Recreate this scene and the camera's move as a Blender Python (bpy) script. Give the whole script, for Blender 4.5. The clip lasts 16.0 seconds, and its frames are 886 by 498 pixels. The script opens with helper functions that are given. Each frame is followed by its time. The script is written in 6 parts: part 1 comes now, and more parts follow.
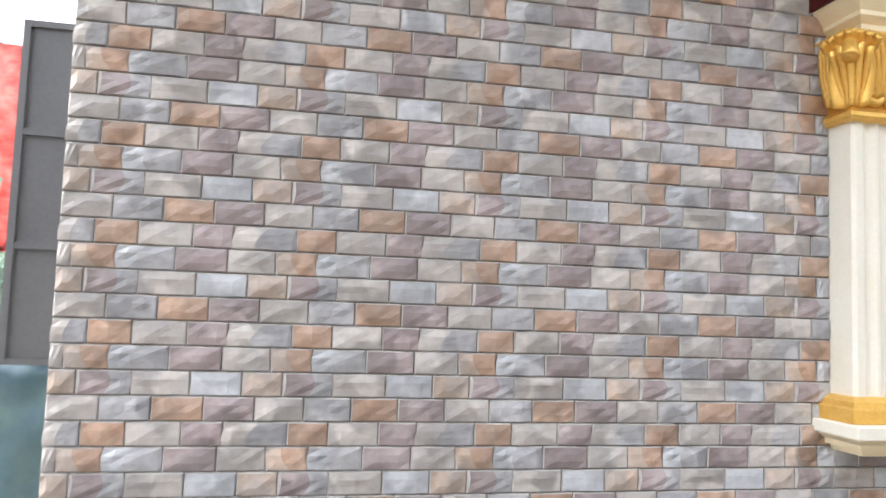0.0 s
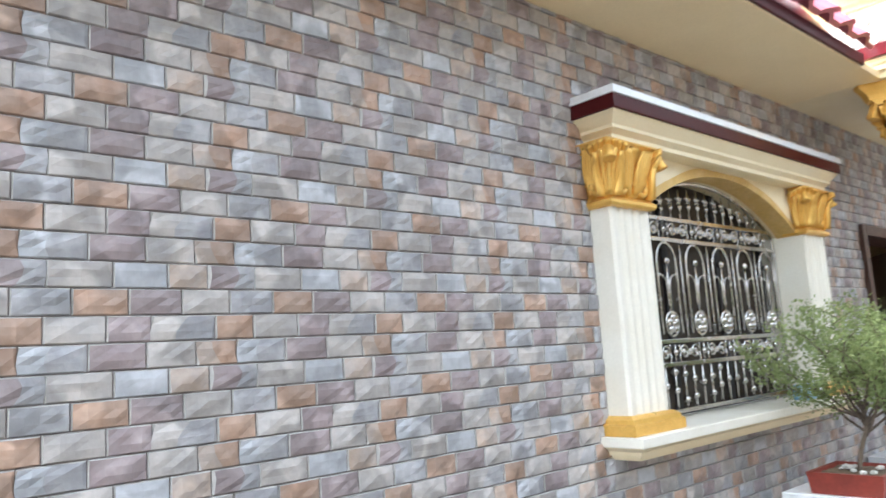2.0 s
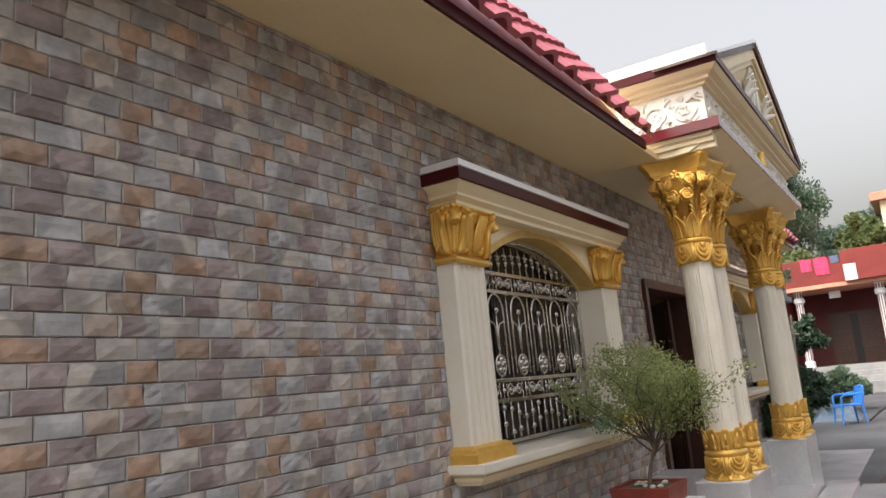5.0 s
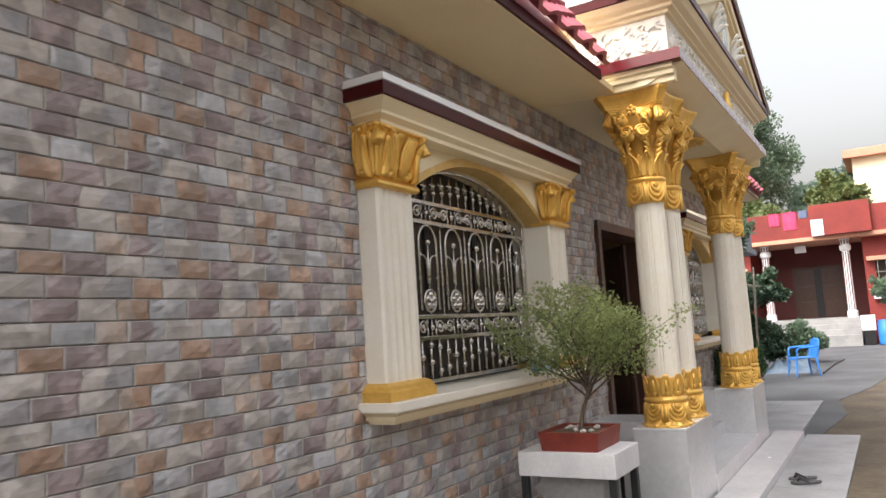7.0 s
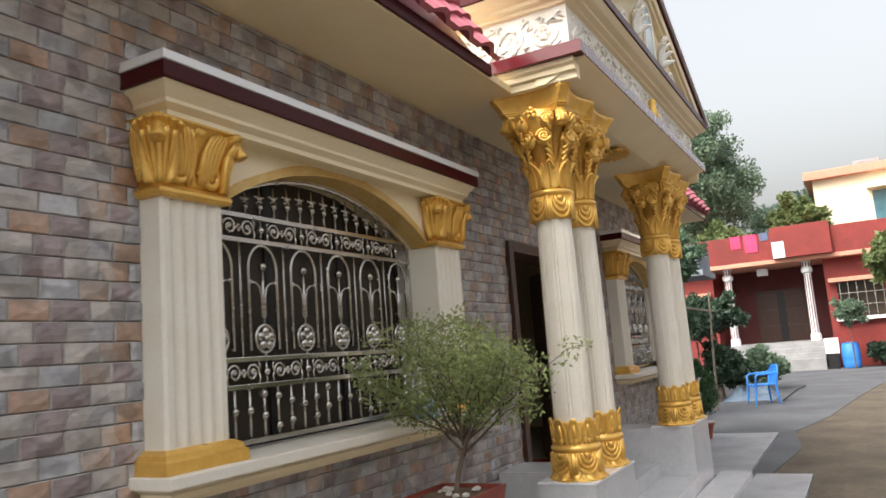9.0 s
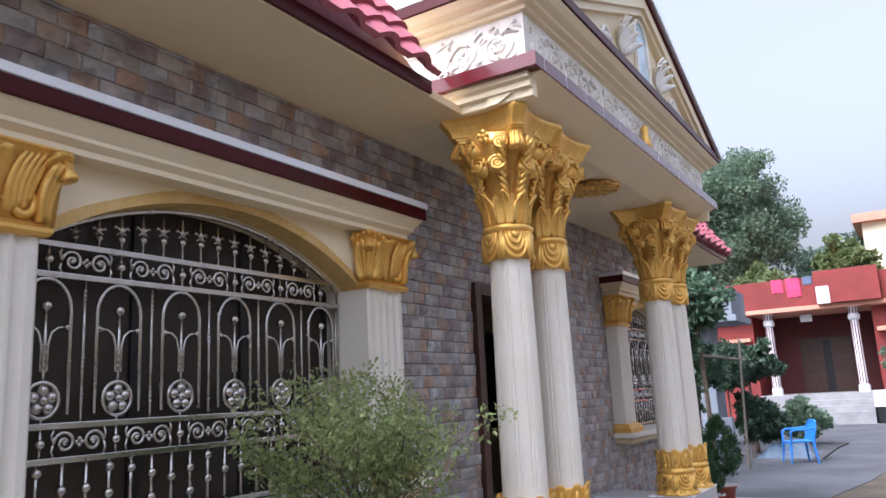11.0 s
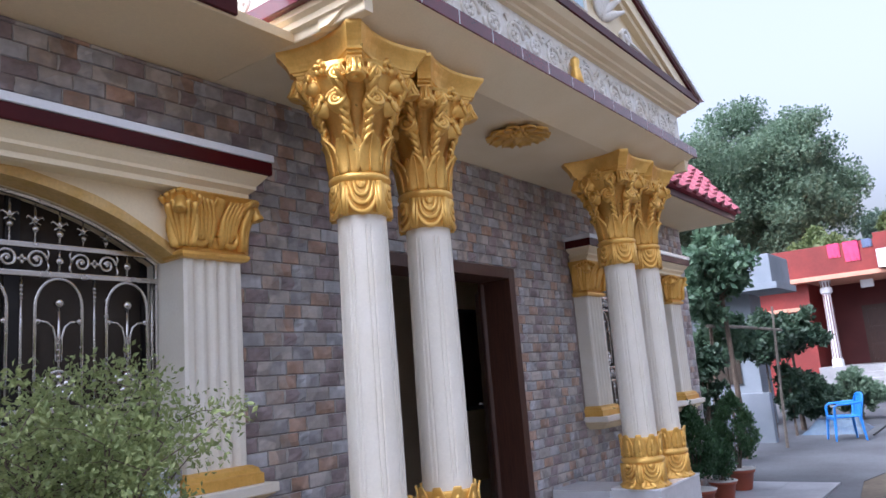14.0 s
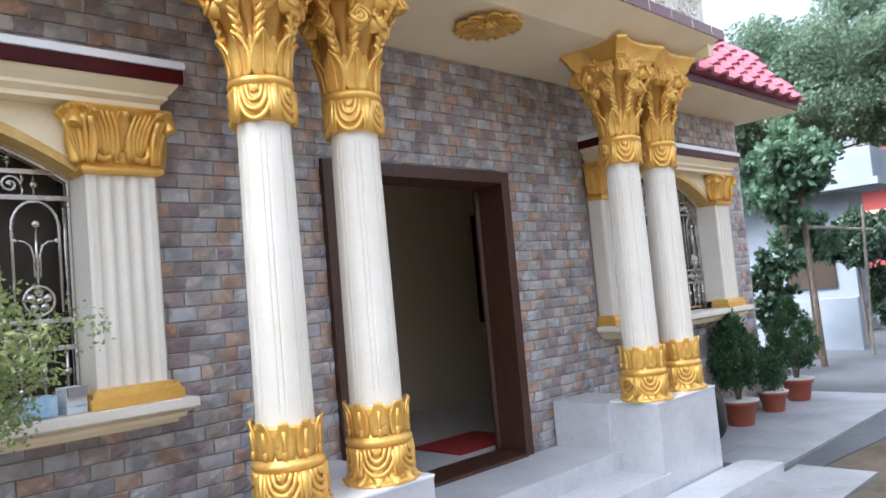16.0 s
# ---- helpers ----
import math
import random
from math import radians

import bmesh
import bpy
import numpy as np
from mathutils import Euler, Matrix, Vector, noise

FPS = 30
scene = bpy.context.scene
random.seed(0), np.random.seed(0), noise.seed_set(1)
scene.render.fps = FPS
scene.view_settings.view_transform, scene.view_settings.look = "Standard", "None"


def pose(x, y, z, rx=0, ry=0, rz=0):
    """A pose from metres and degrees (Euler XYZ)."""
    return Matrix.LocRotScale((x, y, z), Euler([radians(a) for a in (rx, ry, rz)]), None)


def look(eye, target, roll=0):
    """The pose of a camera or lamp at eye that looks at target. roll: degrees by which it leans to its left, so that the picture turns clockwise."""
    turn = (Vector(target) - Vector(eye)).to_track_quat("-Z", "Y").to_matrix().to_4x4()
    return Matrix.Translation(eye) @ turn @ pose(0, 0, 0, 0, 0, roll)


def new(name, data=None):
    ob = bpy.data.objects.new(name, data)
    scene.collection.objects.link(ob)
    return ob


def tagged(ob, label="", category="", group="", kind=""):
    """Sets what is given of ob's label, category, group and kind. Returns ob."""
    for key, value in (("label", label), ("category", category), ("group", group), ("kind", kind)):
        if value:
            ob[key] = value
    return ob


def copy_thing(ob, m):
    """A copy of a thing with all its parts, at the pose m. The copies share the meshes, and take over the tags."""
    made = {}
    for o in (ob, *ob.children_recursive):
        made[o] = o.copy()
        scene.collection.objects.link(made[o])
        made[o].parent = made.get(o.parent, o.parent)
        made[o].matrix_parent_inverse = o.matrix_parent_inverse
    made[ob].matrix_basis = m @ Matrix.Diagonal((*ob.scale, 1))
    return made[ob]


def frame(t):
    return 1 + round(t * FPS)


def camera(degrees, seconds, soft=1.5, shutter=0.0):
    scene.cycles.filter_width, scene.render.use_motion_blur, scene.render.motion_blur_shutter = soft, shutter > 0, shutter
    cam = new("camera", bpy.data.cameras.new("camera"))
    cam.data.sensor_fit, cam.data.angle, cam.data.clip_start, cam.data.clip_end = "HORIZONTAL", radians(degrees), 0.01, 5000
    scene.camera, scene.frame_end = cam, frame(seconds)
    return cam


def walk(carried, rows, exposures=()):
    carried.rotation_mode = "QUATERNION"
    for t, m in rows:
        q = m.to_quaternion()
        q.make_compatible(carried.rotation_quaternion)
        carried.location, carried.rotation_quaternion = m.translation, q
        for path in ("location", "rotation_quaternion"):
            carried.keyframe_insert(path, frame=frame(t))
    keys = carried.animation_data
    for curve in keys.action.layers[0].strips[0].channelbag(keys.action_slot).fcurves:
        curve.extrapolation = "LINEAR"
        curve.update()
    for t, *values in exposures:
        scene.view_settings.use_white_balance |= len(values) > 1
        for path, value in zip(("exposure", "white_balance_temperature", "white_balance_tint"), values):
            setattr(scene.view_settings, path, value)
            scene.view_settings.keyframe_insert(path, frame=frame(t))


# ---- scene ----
cam = camera(61.2, 16.0, 1.5, 0.4)
PATH = [
    (0, (-6.42, -2.397, 1.526), (-6.028, -0.442, 1.689), 2.0),
    (0.5, (-6.726, -2.202, 1.519), (-6.028, -0.344, 1.765), -0.1),
    (1, (-6.973, -2.119, 1.558), (-5.996, -0.393, 1.813), -1.1),
    (1.5, (-7.234, -2.084, 1.583), (-6.033, -0.502, 1.824), -3.1),
    (2, (-7.422, -2.125, 1.599), (-6.083, -0.667, 1.882), -3.7),
    (2.5, (-7.599, -2.229, 1.597), (-6.135, -0.904, 1.913), -4.5),
    (3, (-7.724, -2.282, 1.587), (-6.165, -1.081, 1.94), -4.6),
    (3.5, (-7.821, -2.244, 1.601), (-6.191, -1.152, 1.987), -4.6),
    (3.7, (-7.852, -2.248, 1.602), (-6.212, -1.176, 2.005), -4.6),
    (5.8, (-7.918, -2.161, 1.568), (-6.234, -1.13, 1.884), -5.3),
    (6, (-7.856, -2.186, 1.568), (-6.173, -1.143, 1.849), -4.9),
    (6.5, (-7.724, -2.254, 1.542), (-6.031, -1.212, 1.765), -4.5),
    (7, (-7.497, -2.25, 1.517), (-5.785, -1.239, 1.732), -3.6),
    (7.5, (-7.258, -2.263, 1.55), (-5.528, -1.286, 1.776), -4.4),
    (8, (-6.989, -2.327, 1.524), (-5.271, -1.333, 1.769), -4.9),
    (8.5, (-6.716, -2.416, 1.579), (-4.986, -1.446, 1.835), -5.2),
    (9, (-6.48, -2.419, 1.545), (-4.739, -1.476, 1.827), -4.5),
    (9.2, (-6.364, -2.442, 1.553), (-4.62, -1.508, 1.844), -4.2),
    (11.3, (-5.465, -2.642, 1.637), (-3.806, -1.6, 2.04), -3.4),
    (11.5, (-5.375, -2.649, 1.616), (-3.718, -1.605, 2.024), -4.6),
    (12, (-5.239, -2.824, 1.603), (-3.624, -1.711, 1.993), -4.6),
    (12.5, (-4.956, -2.897, 1.603), (-3.356, -1.76, 1.987), -4.4),
    (13, (-4.777, -3.025, 1.594), (-3.174, -1.89, 1.969), -4.2),
    (13.5, (-4.532, -3.121, 1.562), (-2.941, -1.967, 1.934), -3.4),
    (14, (-4.334, -3.091, 1.588), (-2.751, -1.921, 1.937), -4.6),
    (14.5, (-4.167, -3.217, 1.566), (-2.631, -1.979, 1.897), -5.1),
    (15, (-3.925, -3.421, 1.57), (-2.436, -2.112, 1.839), -4.9),
    (15.5, (-3.759, -3.53, 1.544), (-2.306, -2.172, 1.759), -5.1),
    (16, (-3.537, -3.6, 1.55), (-2.136, -2.178, 1.678), -5.1),
]
# stops, kelvin and tint of the hand-held camera's own exposure
EXPOSURE = [(0, 2.45, 6200, 9), (0.5, 2.65, 5700, 5), (1, 2.7, 5600, 4), (1.5, 2.7, 5600, 5), (2, 2.45, 5700, 5), (2.5, 1.9, 5850, 5), (3, 1.68, 6400, 11), (3.5, 1.06, 6600, 13), (6, 1.25, 6800, 13), (6.5, 1.48, 6700, 13), (7, 1.43, 6700, 13), (8, 1.27, 6700, 13), (9, 1.3, 6600, 11), (11.5, 1.3, 5530, 21), (12, 1.42, 5580, 22), (12.5, 1.5, 5630, 20), (13.5, 1.36, 5450, 20), (14.5, 1.45, 5400, 20), (15.5, 1.72, 5440, 15), (16, 2.06, 5620, 12)]
walk(cam, [(t, look(eye, target, roll)) for t, eye, target, roll in PATH], EXPOSURE)

# ---------------- world and sun ----------------
world = bpy.data.worlds.new("world")
scene.world = world
world.use_nodes = True
wn = world.node_tree.nodes
sky = wn.new("ShaderNodeTexSky")
sky.sky_type = "NISHITA"
sky.sun_disc = False
SUN_FROM = Vector((-0.55, 0.24, 0.80)).normalized()
sky.sun_elevation = math.asin(SUN_FROM.z)
sky.sun_rotation = math.atan2(SUN_FROM.x, SUN_FROM.y)
sky.air_density, sky.dust_density, sky.ozone_density = 1.6, 10.0, 1.0
haze = wn.new("ShaderNodeHueSaturation")
haze.inputs["Saturation"].default_value = 0.30
world.node_tree.links.new(sky.outputs[0], haze.inputs["Color"])
world.node_tree.links.new(haze.outputs[0], wn["Background"].inputs[0])
wn["Background"].inputs[1].default_value = 0.15
sun = new("sun", bpy.data.lights.new("sun", "SUN"))
sun.data.energy, sun.data.angle, sun.data.color = 0.5, radians(22), (1.0, 0.98, 0.94)
sun.matrix_world = look(SUN_FROM * 50, (0, 0, 0))


# ---------------- materials ----------------
def mat(name, col, col2=None, rough=0.6, metal=0.0, scale=6.0, bump=0.0, bscale=60.0, fine=0.12, spec=0.5, coat=0.0, stretch=None):
    """Two-scale procedural surface: broad blend of two colours, fine grain, relief."""
    m = bpy.data.materials.new(name)
    m.use_nodes = True
    n, l = m.node_tree.nodes, m.node_tree.links
    b = n["Principled BSDF"]
    geo = n.new("ShaderNodeNewGeometry")
    vec = geo.outputs["Position"]
    if stretch:
        mp = n.new("ShaderNodeMapping")
        mp.inputs["Scale"].default_value = stretch
        l.new(vec, mp.inputs["Vector"])
        vec = mp.outputs["Vector"]
    a = n.new("ShaderNodeTexNoise")
    a.inputs["Scale"].default_value, a.inputs["Detail"].default_value = scale, 5
    f = n.new("ShaderNodeTexNoise")
    f.inputs["Scale"].default_value, f.inputs["Detail"].default_value = bscale, 4
    l.new(vec, a.inputs["Vector"]), l.new(vec, f.inputs["Vector"])
    ramp = n.new("ShaderNodeValToRGB")
    ramp.color_ramp.elements[0].position, ramp.color_ramp.elements[1].position = 0.35, 0.68
    ramp.color_ramp.elements[0].color = (*col, 1)
    ramp.color_ramp.elements[1].color = (*(col2 or [c * 0.85 for c in col]), 1)
    l.new(a.outputs["Fac"], ramp.inputs["Fac"])
    g = n.new("ShaderNodeMapRange")
    g.inputs["From Min"].default_value, g.inputs["From Max"].default_value = 0.3, 0.7
    g.inputs["To Min"].default_value, g.inputs["To Max"].default_value = 1 - fine, 1 + fine
    l.new(f.outputs["Fac"], g.inputs["Value"])
    mix = n.new("ShaderNodeMix")
    mix.data_type, mix.blend_type = "RGBA", "MULTIPLY"
    mix.inputs["Factor"].default_value = 1
    l.new(ramp.outputs["Color"], mix.inputs["A"]), l.new(g.outputs["Result"], mix.inputs["B"])
    l.new(mix.outputs["Result"], b.inputs["Base Color"])
    r = n.new("ShaderNodeMapRange")
    r.inputs["To Min"].default_value, r.inputs["To Max"].default_value = max(rough - 0.08, 0.03), min(rough + 0.1, 1)
    l.new(a.outputs["Fac"], r.inputs["Value"])
    l.new(r.outputs["Result"], b.inputs["Roughness"])
    b.inputs["Metallic"].default_value = metal
    b.inputs["Specular IOR Level"].default_value = spec
    b.inputs["Coat Weight"].default_value = coat
    if bump:
        bp = n.new("ShaderNodeBump")
        bp.inputs["Strength"].default_value, bp.inputs["Distance"].default_value = bump, 0.01
        l.new(f.outputs["Fac"], bp.inputs["Height"])
        l.new(bp.outputs["Normal"], b.inputs["Normal"])
    return m


def leafmat(name, dark, light, trans=0.25):
    m = bpy.data.materials.new(name)
    m.use_nodes = True
    n, l = m.node_tree.nodes, m.node_tree.links
    b = n["Principled BSDF"]
    geo = n.new("ShaderNodeNewGeometry")
    ramp = n.new("ShaderNodeValToRGB")
    ramp.color_ramp.elements[0].color, ramp.color_ramp.elements[1].color = (*dark, 1), (*light, 1)
    a = n.new("ShaderNodeTexNoise")
    a.inputs["Scale"].default_value = 1.2
    l.new(geo.outputs["Position"], a.inputs["Vector"])
    add = n.new("ShaderNodeMath")
    add.operation = "ADD"
    half = n.new("ShaderNodeMath")
    half.operation = "MULTIPLY"
    half.inputs[1].default_value = 0.55
    l.new(geo.outputs["Random Per Island"], half.inputs[0])
    l.new(half.outputs[0], add.inputs[0])
    sub = n.new("ShaderNodeMath")
    sub.operation = "SUBTRACT"
    sub.inputs[1].default_value = 0.28
    l.new(a.outputs["Fac"], sub.inputs[0])
    l.new(sub.outputs[0], add.inputs[1])
    l.new(add.outputs[0], ramp.inputs["Fac"])
    l.new(ramp.outputs["Color"], b.inputs["Base Color"])
    b.inputs["Roughness"].default_value = 0.55
    b.inputs["Transmission Weight"].default_value = 0.0
    tr = n.new("ShaderNodeBsdfTranslucent")
    l.new(ramp.outputs["Color"], tr.inputs["Color"])
    ms = n.new("ShaderNodeMixShader")
    ms.inputs[0].default_value = trans
    l.new(b.outputs[0], ms.inputs[1]), l.new(tr.outputs[0], ms.inputs[2])
    l.new(ms.outputs[0], n["Material Output"].inputs["Surface"])
    return m


def stonemat(name, col, col2):
    """Split-stone print: broken facets of lighter and darker tone over a two-colour blend."""
    m = mat(name, col, col2, rough=0.34, bump=0.22, bscale=30, fine=0.10, scale=10)
    n, l = m.node_tree.nodes, m.node_tree.links
    b = n["Principled BSDF"]
    base = b.inputs["Base Color"].links[0].from_socket
    geo = n.new("ShaderNodeNewGeometry")
    warp = n.new("ShaderNodeTexNoise")
    warp.inputs["Scale"].default_value = 9
    l.new(geo.outputs["Position"], warp.inputs["Vector"])
    off = n.new("ShaderNodeVectorMath")
    off.operation = "MULTIPLY_ADD"
    off.inputs[1].default_value = (0.09, 0.0, 0.09)
    l.new(warp.outputs["Color"], off.inputs[0]), l.new(geo.outputs["Position"], off.inputs[2])
    vo = n.new("ShaderNodeTexVoronoi")
    vo.feature = "SMOOTH_F1"
    vo.inputs["Scale"].default_value, vo.inputs["Smoothness"].default_value = 11.0, 0.4
    l.new(off.outputs[0], vo.inputs["Vector"])
    sep = n.new("ShaderNodeSeparateColor")
    l.new(vo.outputs["Color"], sep.inputs[0])
    g = n.new("ShaderNodeMapRange")
    g.inputs["From Min"].default_value, g.inputs["From Max"].default_value = 0.1, 0.9
    g.inputs["To Min"].default_value, g.inputs["To Max"].default_value = 0.74, 1.26
    l.new(sep.outputs[0], g.inputs["Value"])
    mix = n.new("ShaderNodeMix")
    mix.data_type, mix.blend_type = "RGBA", "MULTIPLY"
    mix.inputs["Factor"].default_value = 1
    l.new(base, mix.inputs["A"]), l.new(g.outputs["Result"], mix.inputs["B"])
    l.new(mix.outputs["Result"], b.inputs["Base Color"])
    return m


# printed stone-look wall tile: one material for each tone of stone
M_STONE = [
    stonemat("stone_grey_blue", (0.305, 0.302, 0.322), (0.39, 0.385, 0.395)),
    stonemat("stone_orange", (0.362, 0.236, 0.170), (0.405, 0.30, 0.24)),
    stonemat("stone_purple_grey", (0.255, 0.205, 0.212), (0.33, 0.28, 0.283)),
    stonemat("stone_cream", (0.425, 0.392, 0.368), (0.37, 0.35, 0.342)),
    stonemat("stone_pale_blue", (0.455, 0.465, 0.495), (0.38, 0.388, 0.412)),
    stonemat("stone_tan", (0.43, 0.335, 0.27), (0.40, 0.36, 0.34)),
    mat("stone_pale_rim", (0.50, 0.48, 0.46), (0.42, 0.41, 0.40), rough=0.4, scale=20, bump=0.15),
]
M_GROUT = mat("grout", (0.24, 0.205, 0.20), (0.29, 0.255, 0.245), rough=0.8, scale=20, bump=0.2)
M_CREAM = mat("cream_paint", (0.84, 0.73, 0.51), (0.80, 0.68, 0.45), rough=0.5, scale=3, bump=0.06, bscale=90, fine=0.03)
M_SOFFIT = mat("soffit_paint", (0.84, 0.70, 0.45), (0.80, 0.655, 0.41), rough=0.55, scale=2, bump=0.05, bscale=70, fine=0.03)
M_WHITE = mat("ivory_paint", (0.80, 0.77, 0.69), (0.76, 0.72, 0.62), rough=0.45, scale=5, bump=0.05, bscale=80, fine=0.03)
M_PLASTER = mat("white_relief_plaster", (0.86, 0.85, 0.81), (0.76, 0.72, 0.63), rough=0.6, scale=7, bump=0.3, bscale=45, fine=0.06)
M_GOLD = mat("gold_paint", (0.84, 0.53, 0.135), (0.74, 0.43, 0.09), rough=0.30, metal=0.45, scale=14, bump=0.08, bscale=90, fine=0.06)
M_GOLDFLAT = mat("worn_gold_paint", (0.60, 0.385, 0.105), (0.68, 0.48, 0.20), rough=0.55, metal=0.1, scale=12, bump=0.08, bscale=60, fine=0.1)
M_MAROON = mat("maroon_tile", (0.055, 0.006, 0.007), (0.072, 0.008, 0.010), rough=0.34, spec=0.15, scale=3, fine=0.05)
M_RED_LEDGE = mat("red_glazed_tile", (0.135, 0.014, 0.020), (0.095, 0.011, 0.015), rough=0.14, scale=3, fine=0.05, coat=0.12)
M_WHITE_TILE = mat("white_glazed_tile", (0.84, 0.86, 0.90), (0.79, 0.81, 0.85), rough=0.16, scale=3, fine=0.03)
M_MARBLE = mat("grey_white_floor_tile", (0.60, 0.61, 0.63), (0.50, 0.515, 0.54), rough=0.22, scale=2.5, bump=0.03, bscale=25, fine=0.05)
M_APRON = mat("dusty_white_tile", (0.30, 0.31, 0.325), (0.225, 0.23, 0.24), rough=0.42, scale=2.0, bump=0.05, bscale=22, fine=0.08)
M_ROOF = mat("pink_red_roof_tile", (0.46, 0.125, 0.155), (0.37, 0.095, 0.125), rough=0.35, scale=8, bump=0.08, bscale=60, fine=0.08)
M_STEEL = mat("stainless_steel", (0.62, 0.60, 0.57), (0.50, 0.48, 0.46), rough=0.24, metal=1.0, scale=10, fine=0.04)
M_GLASS = mat("dark_tinted_glass", (0.045, 0.036, 0.029), (0.058, 0.047, 0.038), rough=0.2, scale=1.5, fine=0.03, spec=0.25)
M_DARKFRAME = mat("dark_window_frame", (0.012, 0.011, 0.012), rough=0.4)
M_WOOD = mat("dark_brown_door_wood", (0.075, 0.032, 0.020), (0.045, 0.018, 0.012), rough=0.4, scale=6, stretch=(12, 12, 0.8), bump=0.1, bscale=30, fine=0.15)
M_ROOM = mat("beige_room_paint", (0.84, 0.71, 0.50), (0.80, 0.68, 0.48), rough=0.7, scale=1.5, fine=0.03)
M_ROOMFLOOR = mat("grey_room_floor", (0.66, 0.66, 0.67), (0.58, 0.58, 0.59), rough=0.2, scale=2, fine=0.05)
M_MAT = mat("red_door_mat", (0.36, 0.03, 0.025), (0.28, 0.02, 0.02), rough=0.9, scale=30, bump=0.4, bscale=200)
M_BLACK = mat("black_plastic", (0.012, 0.012, 0.013), rough=0.35)
M_IRON = mat("black_painted_iron", (0.02, 0.022, 0.025), rough=0.5, scale=10, fine=0.1)
M_POTRED = mat("red_oxide_paint", (0.24, 0.04, 0.025), (0.18, 0.03, 0.02), rough=0.5, scale=8, bump=0.1, fine=0.1)
M_TERRA = mat("terracotta_plastic", (0.36, 0.09, 0.045), (0.30, 0.075, 0.04), rough=0.5, scale=6, fine=0.06)
M_WHITEBLOCK = mat("white_wash", (0.72, 0.73, 0.75), (0.62, 0.63, 0.66), rough=0.6, scale=5, bump=0.15, bscale=50, fine=0.05)
M_SOIL = mat("dry_soil", (0.16, 0.115, 0.075), (0.10, 0.07, 0.045), rough=0.95, scale=12, bump=0.6, bscale=50, fine=0.25)
M_PEBBLE = mat("pale_pebble", (0.6, 0.58, 0.54), (0.45, 0.43, 0.4), rough=0.7, scale=10)
M_BARK = mat("grey_brown_bark", (0.15, 0.115, 0.085), (0.085, 0.065, 0.05), rough=0.9, scale=14, stretch=(3, 3, 0.6), bump=0.5, bscale=40, fine=0.25)
M_BAMBOO = mat("weathered_bamboo", (0.20, 0.175, 0.145), (0.14, 0.12, 0.10), rough=0.7, scale=10, bump=0.1)
M_LEAF_SHRUB = leafmat("shrub_leaf", (0.15, 0.20, 0.07), (0.45, 0.52, 0.22), 0.45)
M_LEAF_THUJA = leafmat("thuja_leaf", (0.016, 0.055, 0.022), (0.06, 0.135, 0.045), 0.2)
M_LEAF_VINE = leafmat("vine_leaf", (0.045, 0.10, 0.065), (0.15, 0.24, 0.14), 0.4)
M_LEAF_TREE = leafmat("tree_leaf", (0.085, 0.145, 0.10), (0.23, 0.32, 0.21), 0.5)
M_LEAF_LIGHT = leafmat("light_green_leaf", (0.07, 0.11, 0.04), (0.20, 0.25, 0.09), 0.3)
# Far leaves are paler and greyer: distance haze is put into their colour.
M_LEAF_FAR = leafmat("far_leaf_painted_haze", (0.09, 0.145, 0.115), (0.20, 0.27, 0.20), 0.5)
M_LEAF_DARK = leafmat("dark_leaf", (0.015, 0.04, 0.025), (0.05, 0.09, 0.045), 0.2)
M_BLUE = mat("sky_blue_plastic", (0.03, 0.20, 0.62), (0.04, 0.24, 0.68), rough=0.4, scale=3, fine=0.03)
M_TARP = mat("blue_white_tarpaulin", (0.11, 0.155, 0.20), (0.06, 0.10, 0.16), rough=0.5, scale=5, bump=0.2, bscale=20)
M_REDWALL = mat("red_wall_paint", (0.23, 0.026, 0.020), (0.175, 0.021, 0.017), rough=0.6, scale=1.2, bump=0.1, bscale=12, fine=0.08)
# Real dark red on stripes and plinth; painted shade on the verandah wall.
M_REDDARK = mat("dark_red_paint_and_shade", (0.11, 0.015, 0.013), (0.085, 0.012, 0.011), rough=0.6, scale=1.2, fine=0.08)
M_YELLOW = mat("pale_yellow_wall", (0.82, 0.76, 0.56), (0.78, 0.71, 0.52), rough=0.8, scale=0.8, fine=0.04)
M_SALMON = mat("salmon_trim", (0.62, 0.30, 0.20), (0.55, 0.26, 0.18), rough=0.7)
M_BLUEGLASS = mat("blue_window_glass", (0.08, 0.20, 0.24), (0.05, 0.14, 0.18), rough=0.1, scale=1)
M_SKYPANE = mat("pale_blue_glass", (0.45, 0.62, 0.72), (0.6, 0.72, 0.78), rough=0.08, scale=4)
M_PALEHOUSE = mat("pale_blue_white_wall", (0.23, 0.26, 0.30), (0.16, 0.19, 0.22), rough=0.8, scale=1.0, bump=0.1, fine=0.06)
M_CEMENT = mat("cement_plaster", (0.29, 0.29, 0.29), (0.22, 0.22, 0.225), rough=0.85, scale=2.5, bump=0.2, bscale=30, fine=0.1)
M_YARDWALL = mat("unseen_wall_grey_plaster", (0.26, 0.25, 0.235), (0.20, 0.19, 0.18), rough=0.9, scale=0.8, bump=0.2, bscale=10, fine=0.15)
M_TEAL = mat("teal_tarpaulin", (0.022, 0.055, 0.085), (0.045, 0.085, 0.09), rough=0.6, scale=6, bump=0.2, bscale=20)
M_CONCRETE = mat("concrete_yard", (0.090, 0.096, 0.104), (0.060, 0.063, 0.068), rough=0.85, scale=0.9, bump=0.25, bscale=18, fine=0.12)
